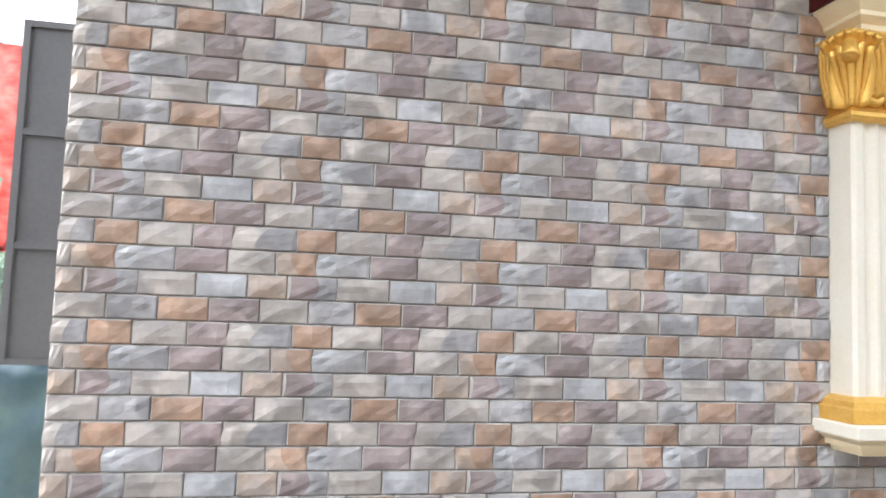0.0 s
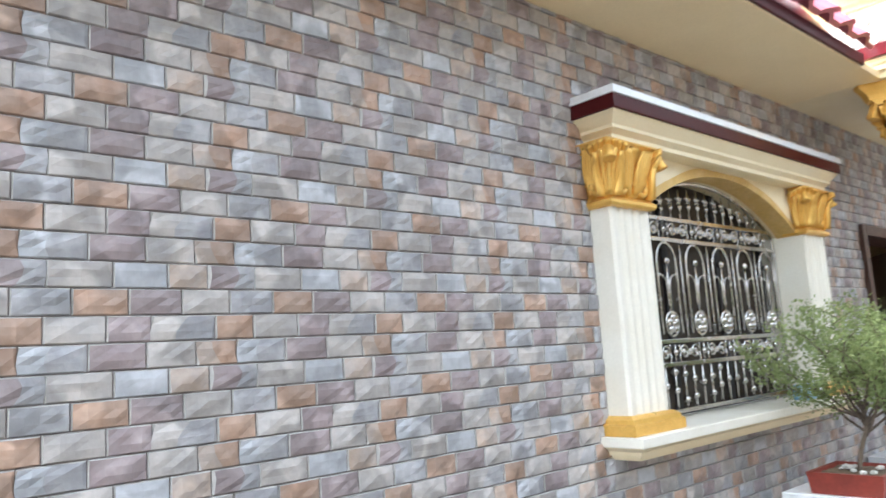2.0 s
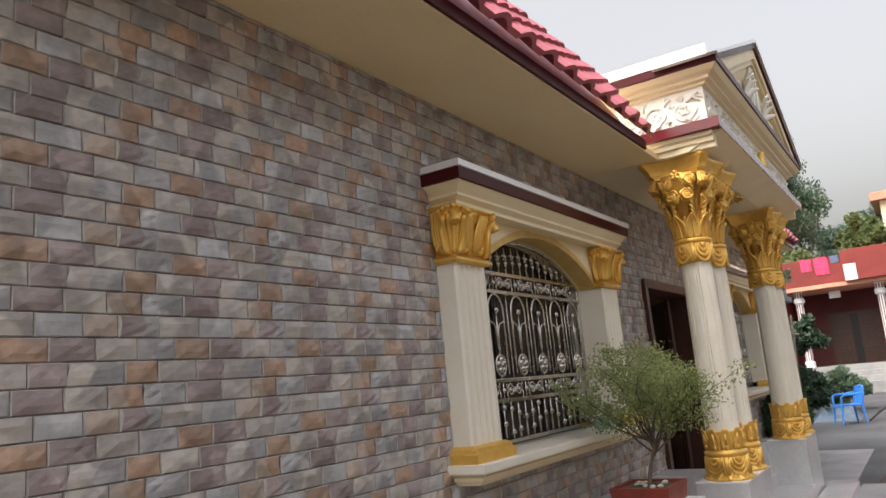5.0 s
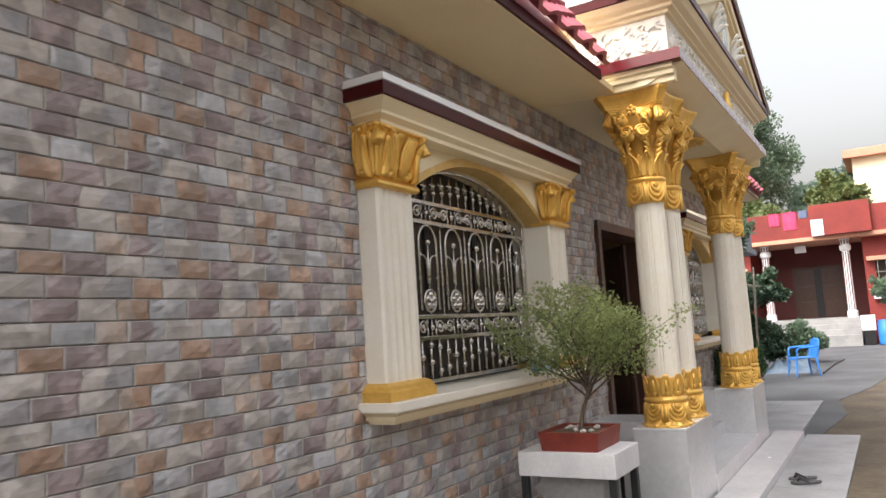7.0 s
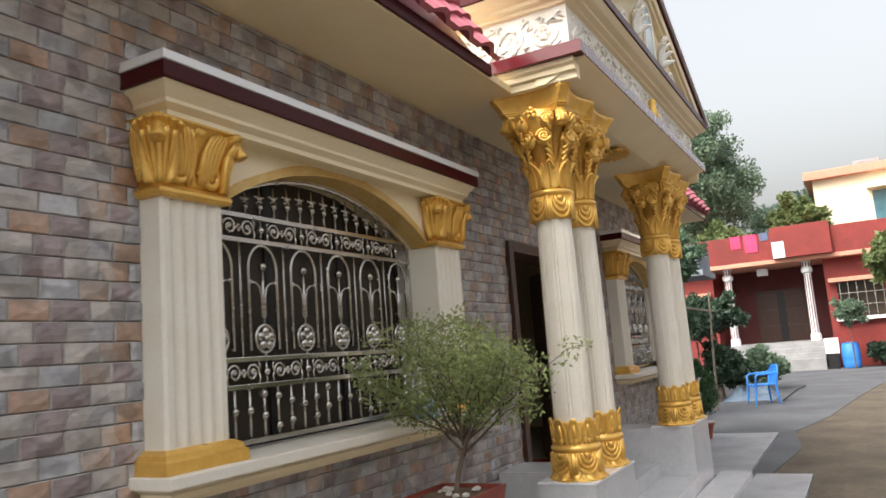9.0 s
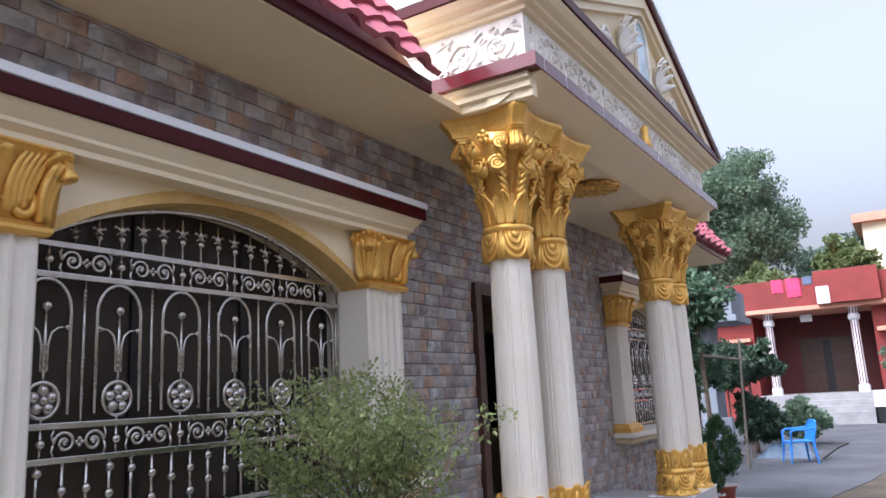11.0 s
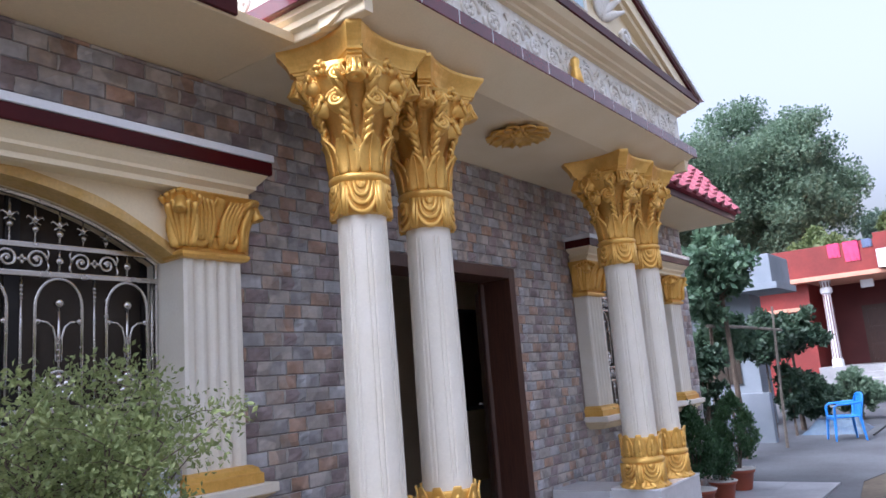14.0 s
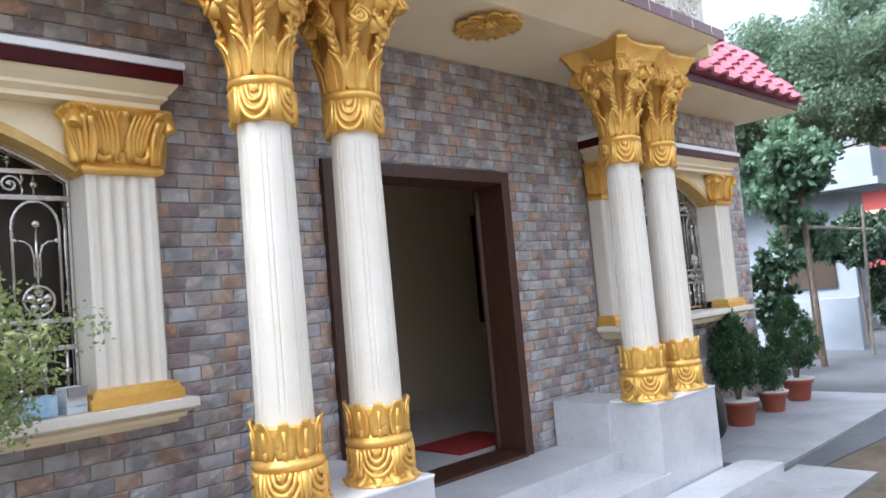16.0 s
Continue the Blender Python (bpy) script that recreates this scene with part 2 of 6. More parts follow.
# The darker tone also carries the yard's patchy shade, mixed into the earth.
M_SAND = mat("brown_sandy_ground", (0.098, 0.077, 0.052), (0.055, 0.045, 0.033), rough=0.95, scale=1.5, bump=0.5, bscale=14, fine=0.18)
M_SHUTTER = mat("grey_steel_sheet", (0.16, 0.165, 0.175), (0.13, 0.135, 0.145), rough=0.4, metal=0.3, scale=3, fine=0.06)
M_REDCLOTH = mat("faded_red_cloth", (0.62, 0.12, 0.12), (0.72, 0.40, 0.38), rough=0.85, scale=5, bump=0.2, bscale=20)
M_PACKET = mat("printed_plastic_film", (0.50, 0.66, 0.76), (0.20, 0.45, 0.68), rough=0.3, scale=14, bump=0.3, bscale=40)
M_SANDAL = mat("worn_grey_rubber", (0.09, 0.09, 0.095), (0.055, 0.055, 0.06), rough=0.7, scale=20, fine=0.1)
M_CYAN = mat("cyan_cloth", (0.05, 0.55, 0.60), rough=0.7)
M_PINKCLOTH = mat("pink_cloth", (0.70, 0.06, 0.16), (0.6, 0.05, 0.13), rough=0.8, scale=6)
M_BLUECLOTH = mat("blue_grey_cloth", (0.12, 0.16, 0.26), rough=0.8)


# ---------------- mesh helpers ----------------
def obj(name, bm, material, parent=None, label="", smooth=False):
    me = bpy.data.meshes.new(name)
    bmesh.ops.recalc_face_normals(bm, faces=bm.faces)
    bm.to_mesh(me)
    bm.free()
    for m in material if isinstance(material, (list, tuple)) else [material]:
        me.materials.append(m)
    if smooth:
        me.polygons.foreach_set("use_smooth", [True] * len(me.polygons))
    ob = new(name, me)
    if parent:
        ob.parent = parent
    if label:
        tagged(ob, label)
    return ob


def part(name, bm, material, parent, label="", smooth=False):
    return obj(name, bm, material, parent, label, smooth)


def again(name, source, parent, m):
    """Another piece on the same mesh."""
    ob = new(name, source.data)
    ob.parent = parent
    ob.matrix_basis = m
    return ob


def thing(name, label, category, m=None, group="", kind=""):
    ob = new(name)
    ob.empty_display_size = 0.1
    if m is not None:
        ob.matrix_basis = m
    return tagged(ob, label, category, group, kind)


def box(bm, x0, x1, y0, y1, z0, z1, bevel=0.0, m=None):
    vs = [bm.verts.new((x, y, z)) for x in (x0, x1) for y in (y0, y1) for z in (z0, z1)]
    fs = [bm.faces.new([vs[i] for i in q]) for q in ((0, 1, 3, 2), (4, 6, 7, 5), (0, 4, 5, 1), (2, 3, 7, 6), (0, 2, 6, 4), (1, 5, 7, 3))]
    if m is not None:
        for v in vs:
            v.co = m @ v.co
    if bevel:
        es = list({e for f in fs for e in f.edges})
        bmesh.ops.bevel(bm, geom=es, offset=bevel, segments=2, affect="EDGES", profile=0.6)
    return vs


def boxm(x0, x1, y0, y1, z0, z1, bevel=0.0):
    bm = bmesh.new()
    box(bm, x0, x1, y0, y1, z0, z1, bevel)
    return bm


def lathe(bm, prof, n=24, wave=0.0, waves=0):
    rings = []
    for r, z in prof:
        ring = []
        for i in range(n):
            a = 2 * math.pi * i / n
            rr = r * (1 + wave * math.cos(a * waves))
            ring.append(bm.verts.new((rr * math.cos(a), rr * math.sin(a), z)))
        rings.append(ring)
    for p, q in zip(rings, rings[1:]):
        for i in range(n):
            bm.faces.new((p[i], p[(i + 1) % n], q[(i + 1) % n], q[i]))
    bm.faces.new(rings[0]), bm.faces.new(rings[-1])
    return rings


def tube(bm, pts, r, sides=6, r1=None, closed=False):
    pts = [Vector(p) for p in pts]
    n = len(pts)
    rings, up = [], None
    for i, p in enumerate(pts):
        if closed:
            d = pts[(i + 1) % n] - pts[i - 1]
        else:
            d = pts[min(i + 1, n - 1)] - pts[max(i - 1, 0)]
        d.normalize()
        if up is None:
            up = d.orthogonal().normalized()
        else:
            up = (up - d * up.dot(d))
            up = up.normalized() if up.length > 1e-6 else d.orthogonal().normalized()
        side = d.cross(up)
        rr = r if r1 is None else r + (r1 - r) * i / max(n - 1, 1)
        rings.append([bm.verts.new(p + (up * math.cos(2 * math.pi * k / sides) + side * math.sin(2 * math.pi * k / sides)) * rr) for k in range(sides)])
    for i in range(n if closed else n - 1):
        p, q = rings[i], rings[(i + 1) % n]
        for k in range(sides):
            bm.faces.new((p[k], p[(k + 1) % sides], q[(k + 1) % sides], q[k]))
    if not closed:
        bm.faces.new(rings[0]), bm.faces.new(rings[-1])


def ball(bm, c, r, seg=10, squash=1.0):
    m = Matrix.Translation(c) @ Matrix.Diagonal((1, 1, squash, 1))
    bmesh.ops.create_uvsphere(bm, u_segments=seg, v_segments=max(seg // 2 + 1, 4), radius=r, matrix=m)


def strip(bm, profile, x0, x1, yf, yb):
    """A moulded band round three sides (two returns and a front): profile rows are (stand-off, height)."""
    rows = []
    for o, z in profile:
        rows.append([bm.verts.new(p) for p in ((x0 - o, yb, z), (x0 - o, yf - o, z), (x1 + o, yf - o, z), (x1 + o, yb, z))])
    for p, q in zip(rows, rows[1:]):
        for i in range(4):
            bm.faces.new((p[i], p[(i + 1) % 4], q[(i + 1) % 4], q[i]))
    bm.faces.new(rows[0]), bm.faces.new(rows[-1])


def leaf(bm, m, length, width, lean, curl, cup=0.25, lobes=0, n=9, thick=0.007, tip=0.05):
    """A carved leaf: rises along z, leans and curls towards -y."""
    us = (-1, -0.55, 0, 0.55, 1)
    front, back = [], []
    y = z = 0.0
    for i in range(n + 1):
        s = i / n
        ang = lean + curl * s ** 2.6
        if i:
            y -= math.sin(ang) * length / n
            z += math.cos(ang) * length / n
        w = width * 0.5 * (0.72 + 0.28 * math.sin(math.pi * min(s * 1.15, 1))) * ((1 - s ** 3.5) * (1 - tip) + tip)
        if lobes:
            w *= 1 + 0.16 * math.cos(2 * math.pi * lobes * s)
        fr, bk = [], []
        for u in us:
            rib = 0.05 * width * (1 - abs(u)) if u == 0 else 0
            d = cup * width * 0.5 * u * u
            px, py, pz = u * w, y + d * math.cos(ang) - rib, z + d * math.sin(ang)
            fr.append(bm.verts.new(m @ Vector((px, py, pz))))
            bk.append(bm.verts.new(m @ Vector((px * 0.96, py + thick * math.cos(ang), pz + thick * math.sin(ang)))))
        front.append(fr), back.append(bk)
    for i in range(n):
        for k in range(4):
            bm.faces.new((front[i][k], front[i][k + 1], front[i + 1][k + 1], front[i + 1][k]))
            bm.faces.new((back[i][k + 1], back[i][k], back[i + 1][k], back[i + 1][k + 1]))
        for k in (0, 4):
            bm.faces.new((front[i][k], front[i + 1][k], back[i + 1][k], back[i][k]))
    for i in (0, n):
        for k in range(4):
            bm.faces.new((front[i][k], front[i][k + 1], back[i][k + 1], back[i][k]))


def spiral(r0, turns, n=26, shrink=0.18, flip=1):
    """Points of a scroll in x and z, from outside inwards."""
    out = []
    for i in range(n + 1):
        s = i / n
        a = 2 * math.pi * turns * s
        r = r0 * (1 - (1 - shrink) * s)
        out.append((flip * r * math.cos(a), r * math.sin(a)))
    return out


def rot_z(deg):
    return pose(0, 0, 0, 0, 0, deg)


def leaves(name, centres, spread, size, count, material, parent, label="", seed=1, up=0.35, flat=0.0, aspect=2.0):
    """Many small single leaves in clumps round the given centres (x, y, z, clump radius)."""
    rng = np.random.default_rng(seed)
    c = np.array(centres, float)
    pick = rng.choice(len(c), count, p=c[:, 3] ** 2 / (c[:, 3] ** 2).sum())
    d = rng.normal(size=(count, 3))
    d /= np.linalg.norm(d, axis=1)[:, None]
    rad = rng.random(count) ** 0.45
    pos = c[pick, :3] + d * (rad * c[pick, 3])[:, None] * np.array(spread)
    ax = rng.normal(size=(count, 3)) + np.array([0, 0, up])
    ax /= np.linalg.norm(ax, axis=1)[:, None]
    b = np.cross(ax, rng.normal(size=(count, 3)) + np.array([0, 0, flat]))
    b /= np.linalg.norm(b, axis=1)[:, None]
    s = size * (0.6 + 0.8 * rng.random(count))[:, None]
    n3 = np.cross(ax, b)
    v = np.stack([pos, pos + ax * s * 0.5 + b * s / aspect / 1.6 + n3 * s * 0.08, pos + ax * s, pos + ax * s * 0.5 - b * s / aspect / 1.6 + n3 * s * 0.08], 1).reshape(-1, 3)
    me = bpy.data.meshes.new(name)
    me.from_pydata(v.tolist(), [], np.arange(count * 4).reshape(-1, 4).tolist())
    me.materials.append(material)
    ob = new(name, me)
    ob.parent = parent
    if label:
        tagged(ob, label)
    return ob


# ---------------- the house: plan ----------------
WALL_L, WALL_R, SOFFIT = -7.107, 4.82, 3.22
WIN1, WIN2 = -3.242, 2.985           # window centres
DOOR = (-0.948, 0.727, 0.37, 2.43)   # door frame outside: x, x, z, z
PORCH_FLOOR = 0.36
COL_Y = -0.718

# ground: one sheet to the horizon
bm = bmesh.new()
bmesh.ops.create_grid(bm, x_segments=60, y_segments=60, size=400)
ground = tagged(obj("ground", bm, M_SAND), "brown sandy earth yard with dry patches and shade in its colour", "ground", kind="structure")
bm = bmesh.new()
pts = ((-12, -1.35), (2.2, -1.35), (2.9, -1.4), (4.4, -1.55), (6.2, -1.35), (8.2, -1.75), (12, -2.2), (18.4, -3.1), (22, -3.4), (25, -3.2), (25, 6), (5.3, 6), (5.3, -0.02), (-12, -0.02))
low = [bm.verts.new((x, y, -0.05)) for x, y in pts]
top = [bm.verts.new((x, y, 0.008)) for x, y in pts]
bm.faces.new(top)
for i in range(len(pts)):
    bm.faces.new((low[i], low[(i + 1) % len(pts)], top[(i + 1) % len(pts)], top[i]))
tagged(obj("pavement", bm, M_CONCRETE), "grey concrete yard paving with worn uneven edge", "pavement", kind="structure")

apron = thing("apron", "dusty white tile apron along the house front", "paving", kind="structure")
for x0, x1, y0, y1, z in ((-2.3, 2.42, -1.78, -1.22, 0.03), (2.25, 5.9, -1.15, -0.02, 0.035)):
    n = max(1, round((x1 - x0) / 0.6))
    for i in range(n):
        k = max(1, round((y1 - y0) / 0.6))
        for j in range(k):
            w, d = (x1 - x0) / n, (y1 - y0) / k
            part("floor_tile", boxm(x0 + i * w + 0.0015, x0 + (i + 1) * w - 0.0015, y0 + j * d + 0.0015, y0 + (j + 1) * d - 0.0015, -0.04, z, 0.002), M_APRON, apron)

# Unseen wall, added to cut sky light and bounce some onto the front.
tagged(obj("wall_yard_unseen", boxm(-20, 13, -7.6, -7.3, 0, 5.0), M_YARDWALL), "unseen plain wall added to cut and bounce light on the house front", "wall", kind="structure")

# wall body, built as blocks round the openings
OPEN = [(WIN1 - 1.20, WIN1 + 1.20, 1.12, 2.66), (DOOR[0] + 0.01, DOOR[1] - 0.01, 0.2, DOOR[3] - 0.01), (WIN2 - 1.20, WIN2 + 1.20, 1.12, 2.66)]
bm = bmesh.new()
x = WALL_L
for a, b, z0, z1 in OPEN:
    box(bm, x, a, 0.012, 0.25, -0.1, SOFFIT)
    box(bm, a, b, 0.012, 0.25, -0.1, z0)
    box(bm, a, b, 0.012, 0.25, z1, SOFFIT)
    x = b
box(bm, x, WALL_R, 0.012, 0.25, -0.1, SOFFIT)
wall_front = tagged(obj("wall_south", bm, M_GROUT), "house front wall faced with multicoloured stone-look tiles", "wall", kind="structure")

tagged(obj("wall_west", boxm(WALL_L, WALL_L + 0.25, 0.25, 7.0, -0.1, SOFFIT), M_CREAM), "cream painted side wall of the house", "wall", kind="structure")
tagged(obj("wall_east", boxm(WALL_R - 0.25, WALL_R, 0.25, 7.0, -0.1, SOFFIT), M_CREAM), "cream painted side wall of the house", "wall", kind="structure")
# The gap left of the door is out of sight, added to brighten the room.
bm = bmesh.new()
box(bm, WALL_L + 0.25, -1.85, 2.38, 2.58, 0.37, SOFFIT + 0.003)
box(bm, -0.62, WALL_R - 0.25, 2.38, 2.58, 0.37, SOFFIT + 0.003)
box(bm, -1.85, -0.62, 2.38, 2.58, 2.6, SOFFIT + 0.003)
tagged(obj("wall_north", bm, M_ROOM), "plain beige painted room wall", "wall", kind="structure")
# Wide unseen opening, added so daylight reaches the room through the back.
bm = bmesh.new()
box(bm, WALL_L, -2.6, 7.0, 7.2, -0.1, SOFFIT)
box(bm, 0.6, WALL_R, 7.0, 7.2, -0.1, SOFFIT)
box(bm, -2.6, 0.6, 7.0, 7.2, 2.9, SOFFIT)
tagged(obj("wall_back", bm, M_CREAM), "cream rear wall of the house with an unseen opening added for daylight", "wall", kind="structure")
tagged(obj("floor", boxm(WALL_L + 0.25, WALL_R - 0.25, 0.25, 7.0, -0.12, 0.37), M_ROOMFLOOR), "grey polished tile floor inside the room", "floor", kind="structure")
tagged(obj("ceiling", boxm(WALL_L, WALL_R, 0.0, 7.2, SOFFIT + 0.004, SOFFIT + 0.2), M_ROOM), "plain painted room ceiling slab", "ceiling", kind="structure")
for i, (x0, x1) in enumerate(((-4.95, -4.8), (4.35, 4.5))):
    tagged(obj("wall_room_%d" % (i + 1), boxm(x0, x1, 0.25, 2.38, 0.37, SOFFIT), M_ROOM), "beige painted partition wall inside the house", "wall", kind="structure")

# eave: boxed soffit and roof tiles on a slope
EAVE_Y = -0.62
for nm, x0, x1, f0, f1 in (("eave_1", WALL_L - 0.5, -2.037, WALL_L - 0.5, -2.38), ("eave_2", 2.062, WALL_R + 0.17, 2.38, WALL_R + 0.17)):
    eave = thing(nm, "cream boxed eave with maroon fascia under the roof tiles", "eave", kind="structure")
    part("soffit", boxm(x0, x1, EAVE_Y, 0.3, SOFFIT + 0.001, SOFFIT + 0.05, 0.004), M_SOFFIT, eave)
    part("fascia", boxm(f0, f1, EAVE_Y - 0.02, EAVE_Y, SOFFIT + 0.012, SOFFIT + 0.085, 0.003), M_MAROON, eave, "glossy maroon fascia strip")
tagged(obj("porch_soffit", boxm(-2.035, 2.06, -0.802, 0.3, SOFFIT, SOFFIT + 0.06), M_CREAM), "plain cream painted porch ceiling", "soffit", kind="structure")

# ---------------- door ----------------
door = thing("door_1", "dark brown wooden double door standing open", "door", kind="structure")
x0, x1, z0, z1 = DOOR
part("jamb", boxm(x0, x0 + 0.085, -0.03, 0.27, z0 - 0.1, z1, 0.004), M_WOOD, door)
part("jamb", boxm(x1 - 0.085, x1, -0.03, 0.27, z0 - 0.1, z1, 0.004), M_WOOD, door)
part("lintel", boxm(x0 + 0.085, x1 - 0.085, -0.03, 0.27, z1 - 0.085, z1, 0.004), M_WOOD, door)
part("threshold", boxm(x0 + 0.085, x1 - 0.085, -0.05, 0.26, 0.30, 0.385, 0.004), M_WOOD, door)

# leaves are parts of the door: a panelled mesh each
for sign, hx, deg in ((1, x0 + 0.09, 112), (-1, x1 - 0.09, -142)):
    bm = bmesh.new()
    w, h = 0.77, 1.93
    m = pose(hx, 0.22, 0.40, 0, 0, deg)
    box(bm, *sorted((0, sign * w)), -0.02, 0.02, 0, h, 0.003, m)
    for k in range(3):
        zz = 0.12 + k * 0.60
        for f in (-1, 1):
            box(bm, *sorted((sign * 0.1, sign * (w - 0.1))), *sorted((f * 0.02, f * 0.032)), zz, zz + 0.5, 0.004, m)
    lf = part("door_leaf", bm, M_WOOD, door)
    bm = bmesh.new()
    for f in (-1, 1):
        tube(bm, [m @ Vector((sign * 0.70, f * 0.02, 0.98)), m @ Vector((sign * 0.70, f * 0.06, 0.98)), m @ Vector((sign * 0.60, f * 0.065, 0.98))], 0.009, 8)
    part("door_handle", bm, M_STEEL, lf)
    bm = bmesh.new()
    tube(bm, [m @ Vector((sign * 0.73, 0.03, 1.35)), m @ Vector((sign * 0.73, 0.03, 1.62))], 0.008, 8)
    part("door_bolt", bm, M_STEEL, lf)

bm = bmesh.new()
box(bm, 0.42, 1.15, 0.42, 0.98, 0.371, 0.383, 0.004)
tagged(obj("door_mat", bm, M_MAT), "red pile door mat lying on the room floor", "mat")
tv = thing("dark_wall_panel", "tall black framed panel hung on the room wall", "wall panel")
part("panel_frame", boxm(2.84, 3.75, 2.345, 2.376, 1.22, 2.47, 0.008), M_BLACK, tv)
part("panel_face", boxm(2.88, 3.70, 2.336, 2.344, 1.27, 2.42, 0.002), M_GLASS, tv)

# ---------------- window surround ----------------
HALF, PW = 1.252, 0.325             # half width over the pilasters, pilaster width
SPRING, CROWN, HOOD = 2.25, 2.535, 2.562


def arch_z(x):
    r = HALF - PW
    rise = CROWN - SPRING
    rad = (r * r + rise * rise) / (2 * rise)
    return CROWN - rad + math.sqrt(max(rad * rad - x * x, 0))


def window_surround():
    t = thing("window_surround", "cream window surround with gold capitals under a maroon-edged hood", "window surround", group="window surrounds on the house front")
    bm = bmesh.new()
    strip(bm, ((0.0, HOOD), (0.022, HOOD + 0.004), (0.022, HOOD + 0.028), (0.05, HOOD + 0.05), (0.05, HOOD + 0.066), (0.078, HOOD + 0.098), (0.092, HOOD + 0.118), (0.092, HOOD + 0.124)), -HALF + 0.028, HALF, -0.135, 0.02)
    part("hood_moulding", bm, M_CREAM, t)
    bm = bmesh.new()
    strip(bm, ((0.106, HOOD + 0.122), (0.108, HOOD + 0.126), (0.108, HOOD + 0.186), (0.104, HOOD + 0.19)), -HALF + 0.028, HALF, -0.135, 0.02)
    part("hood_band", bm, M_MAROON, t, "glossy maroon tile band")
    bm = bmesh.new()
    strip(bm, ((0.112, HOOD + 0.189), (0.116, HOOD + 0.192), (0.116, HOOD + 0.226), (0.110, HOOD + 0.230)), -HALF + 0.028, HALF, -0.135, 0.02)
    part("hood_top", bm, M_WHITE_TILE, t, "white glazed tile capping")
    bm = bmesh.new()
    strip(bm, ((-0.03, 1.075), (0.02, 1.080), (0.024, 1.098), (0.048, 1.102), (0.052, 1.122), (0.085, 1.140), (0.085, 1.146)), -HALF + 0.024, HALF, -0.12, 0.02)
    part("sill_moulding", bm, M_CREAM, t)
    bm = bmesh.new()
    strip(bm, ((0.09, 1.144), (0.097, 1.147), (0.097, 1.186), (0.092, 1.190)), -HALF + 0.024, HALF, -0.12, 0.24)
    part("sill", bm, M_WHITE, t, "white painted projecting sill")
    # arched panel over the opening, with its painted border
    n, r = 28, HALF - PW
    bm = bmesh.new()
    cols = []
    for i in range(n + 1):
        xx = -r + 2 * r * i / n
        za = arch_z(xx)
        cols.append([bm.verts.new(p) for p in ((xx, -0.062, HOOD + 0.01), (xx, -0.062, za), (xx, 0.2, za), (xx, 0.2, HOOD + 0.01))])
    for p, q in zip(cols, cols[1:]):
        for k in range(4):
            bm.faces.new((p[k], q[k], q[(k + 1) % 4], p[(k + 1) % 4]))
    bm.faces.new(cols[0]), bm.faces.new(cols[-1])
    part("arch_panel", bm, M_CREAM, t)
    bm = bmesh.new()
    cols = []
    for i in range(n + 1):
        xx = -r + 2 * r * i / n
        za = arch_z(xx)
        wob = 0.045 + 0.004 * math.sin(i * 0.9)
        cols.append([bm.verts.new(p) for p in ((xx, -0.066, za + wob), (xx, -0.068, za - 0.004), (xx, 0.07, za - 0.004), (xx, 0.07, za + 0.012))])
    for p, q in zip(cols, cols[1:]):
        for k in range(4):
            bm.faces.new((p[k], q[k], q[(k + 1) % 4], p[(k + 1) % 4]))
    bm.faces.new(cols[0]), bm.faces.new(cols[-1])
    part("arch_border", bm, M_GOLDFLAT, t, "worn gold paint along the arch")
    # fluted pilasters
    for s in (-1, 1):
        xo, xi = s * HALF, s * (HALF - PW)
        sec = [(xo, 0.02), (xo, -0.105), (xo - s * 0.012, -0.117)]
        flutes, a, b = 4, 0.035, PW - 0.035
        for k in range(flutes):
            w = (b - a) / flutes
            for q in range(7):
                u = q / 6
                sec.append((xo - s * (a + w * (k + 0.10 + 0.8 * u)), -0.117 + 0.015 * math.sin(math.pi * u)))
        sec += [(xi + s * 0.012, -0.117), (xi, -0.105), (xi, 0.22), (xo, 0.22)]
        bm = bmesh.new()
        lo = [bm.verts.new((x, y, 1.26)) for x, y in sec]
        hi = [bm.verts.new((x, y, 2.29)) for x, y in sec]
        for i in range(len(sec)):
            bm.faces.new((lo[i], lo[(i + 1) % len(sec)], hi[(i + 1) % len(sec)], hi[i]))
        bm.faces.new(lo), bm.faces.new(hi)
        part("pilaster_shaft", bm, M_WHITE, t, "ivory fluted pilaster shaft")
        bm = bmesh.new()
        xl, xr = sorted((xo, xi))
        strip(bm, ((0.046, 1.189), (0.050, 1.193), (0.050, 1.236), (0.038, 1.244), (0.034, 1.262), (0.012, 1.276), (0.004, 1.278)), xl, xr, -0.117, 0.02)
        part("pilaster_base", bm, M_GOLD, t, "gold painted pilaster base")
        # capital: collar, flaring core, leaves and scrolls
        cx = (xl + xr) / 2
        bm = bmesh.new()
        strip(bm, ((0.004, 2.246), (0.02, 2.25), (0.028, 2.262), (0.028, 2.276), (0.012, 2.29), (0.006, 2.30)), xl, xr, -0.117, 0.02)
        cap = part("capital", bm, M_GOLD, t, "carved gold capital")
        bm = bmesh.new()
        strip(bm, ((0.002, 2.29), (0.0, 2.36), (0.006, 2.43), (0.022, 2.50), (0.046, 2.56), (0.054, HOOD - 0.008), (0.055, HOOD + 0.001)), xl, xr, -0.117, 0.02)
        part("capital_core", bm, M_GOLD, cap)
        for f in (-1, 1):
            # broad leaf on each front corner with a lobed head curling outwards
            mm = Matrix.Translation((cx + f * PW / 2, -0.117, 0)) @ rot_z(f * 45)
            bm = bmesh.new()
            leaf(bm, mm @ Matrix.Translation((0, 0.004, 2.295)), 0.235, 0.15, 0.03, 0.55, -0.40, 0, 11, 0.022, 0.85)
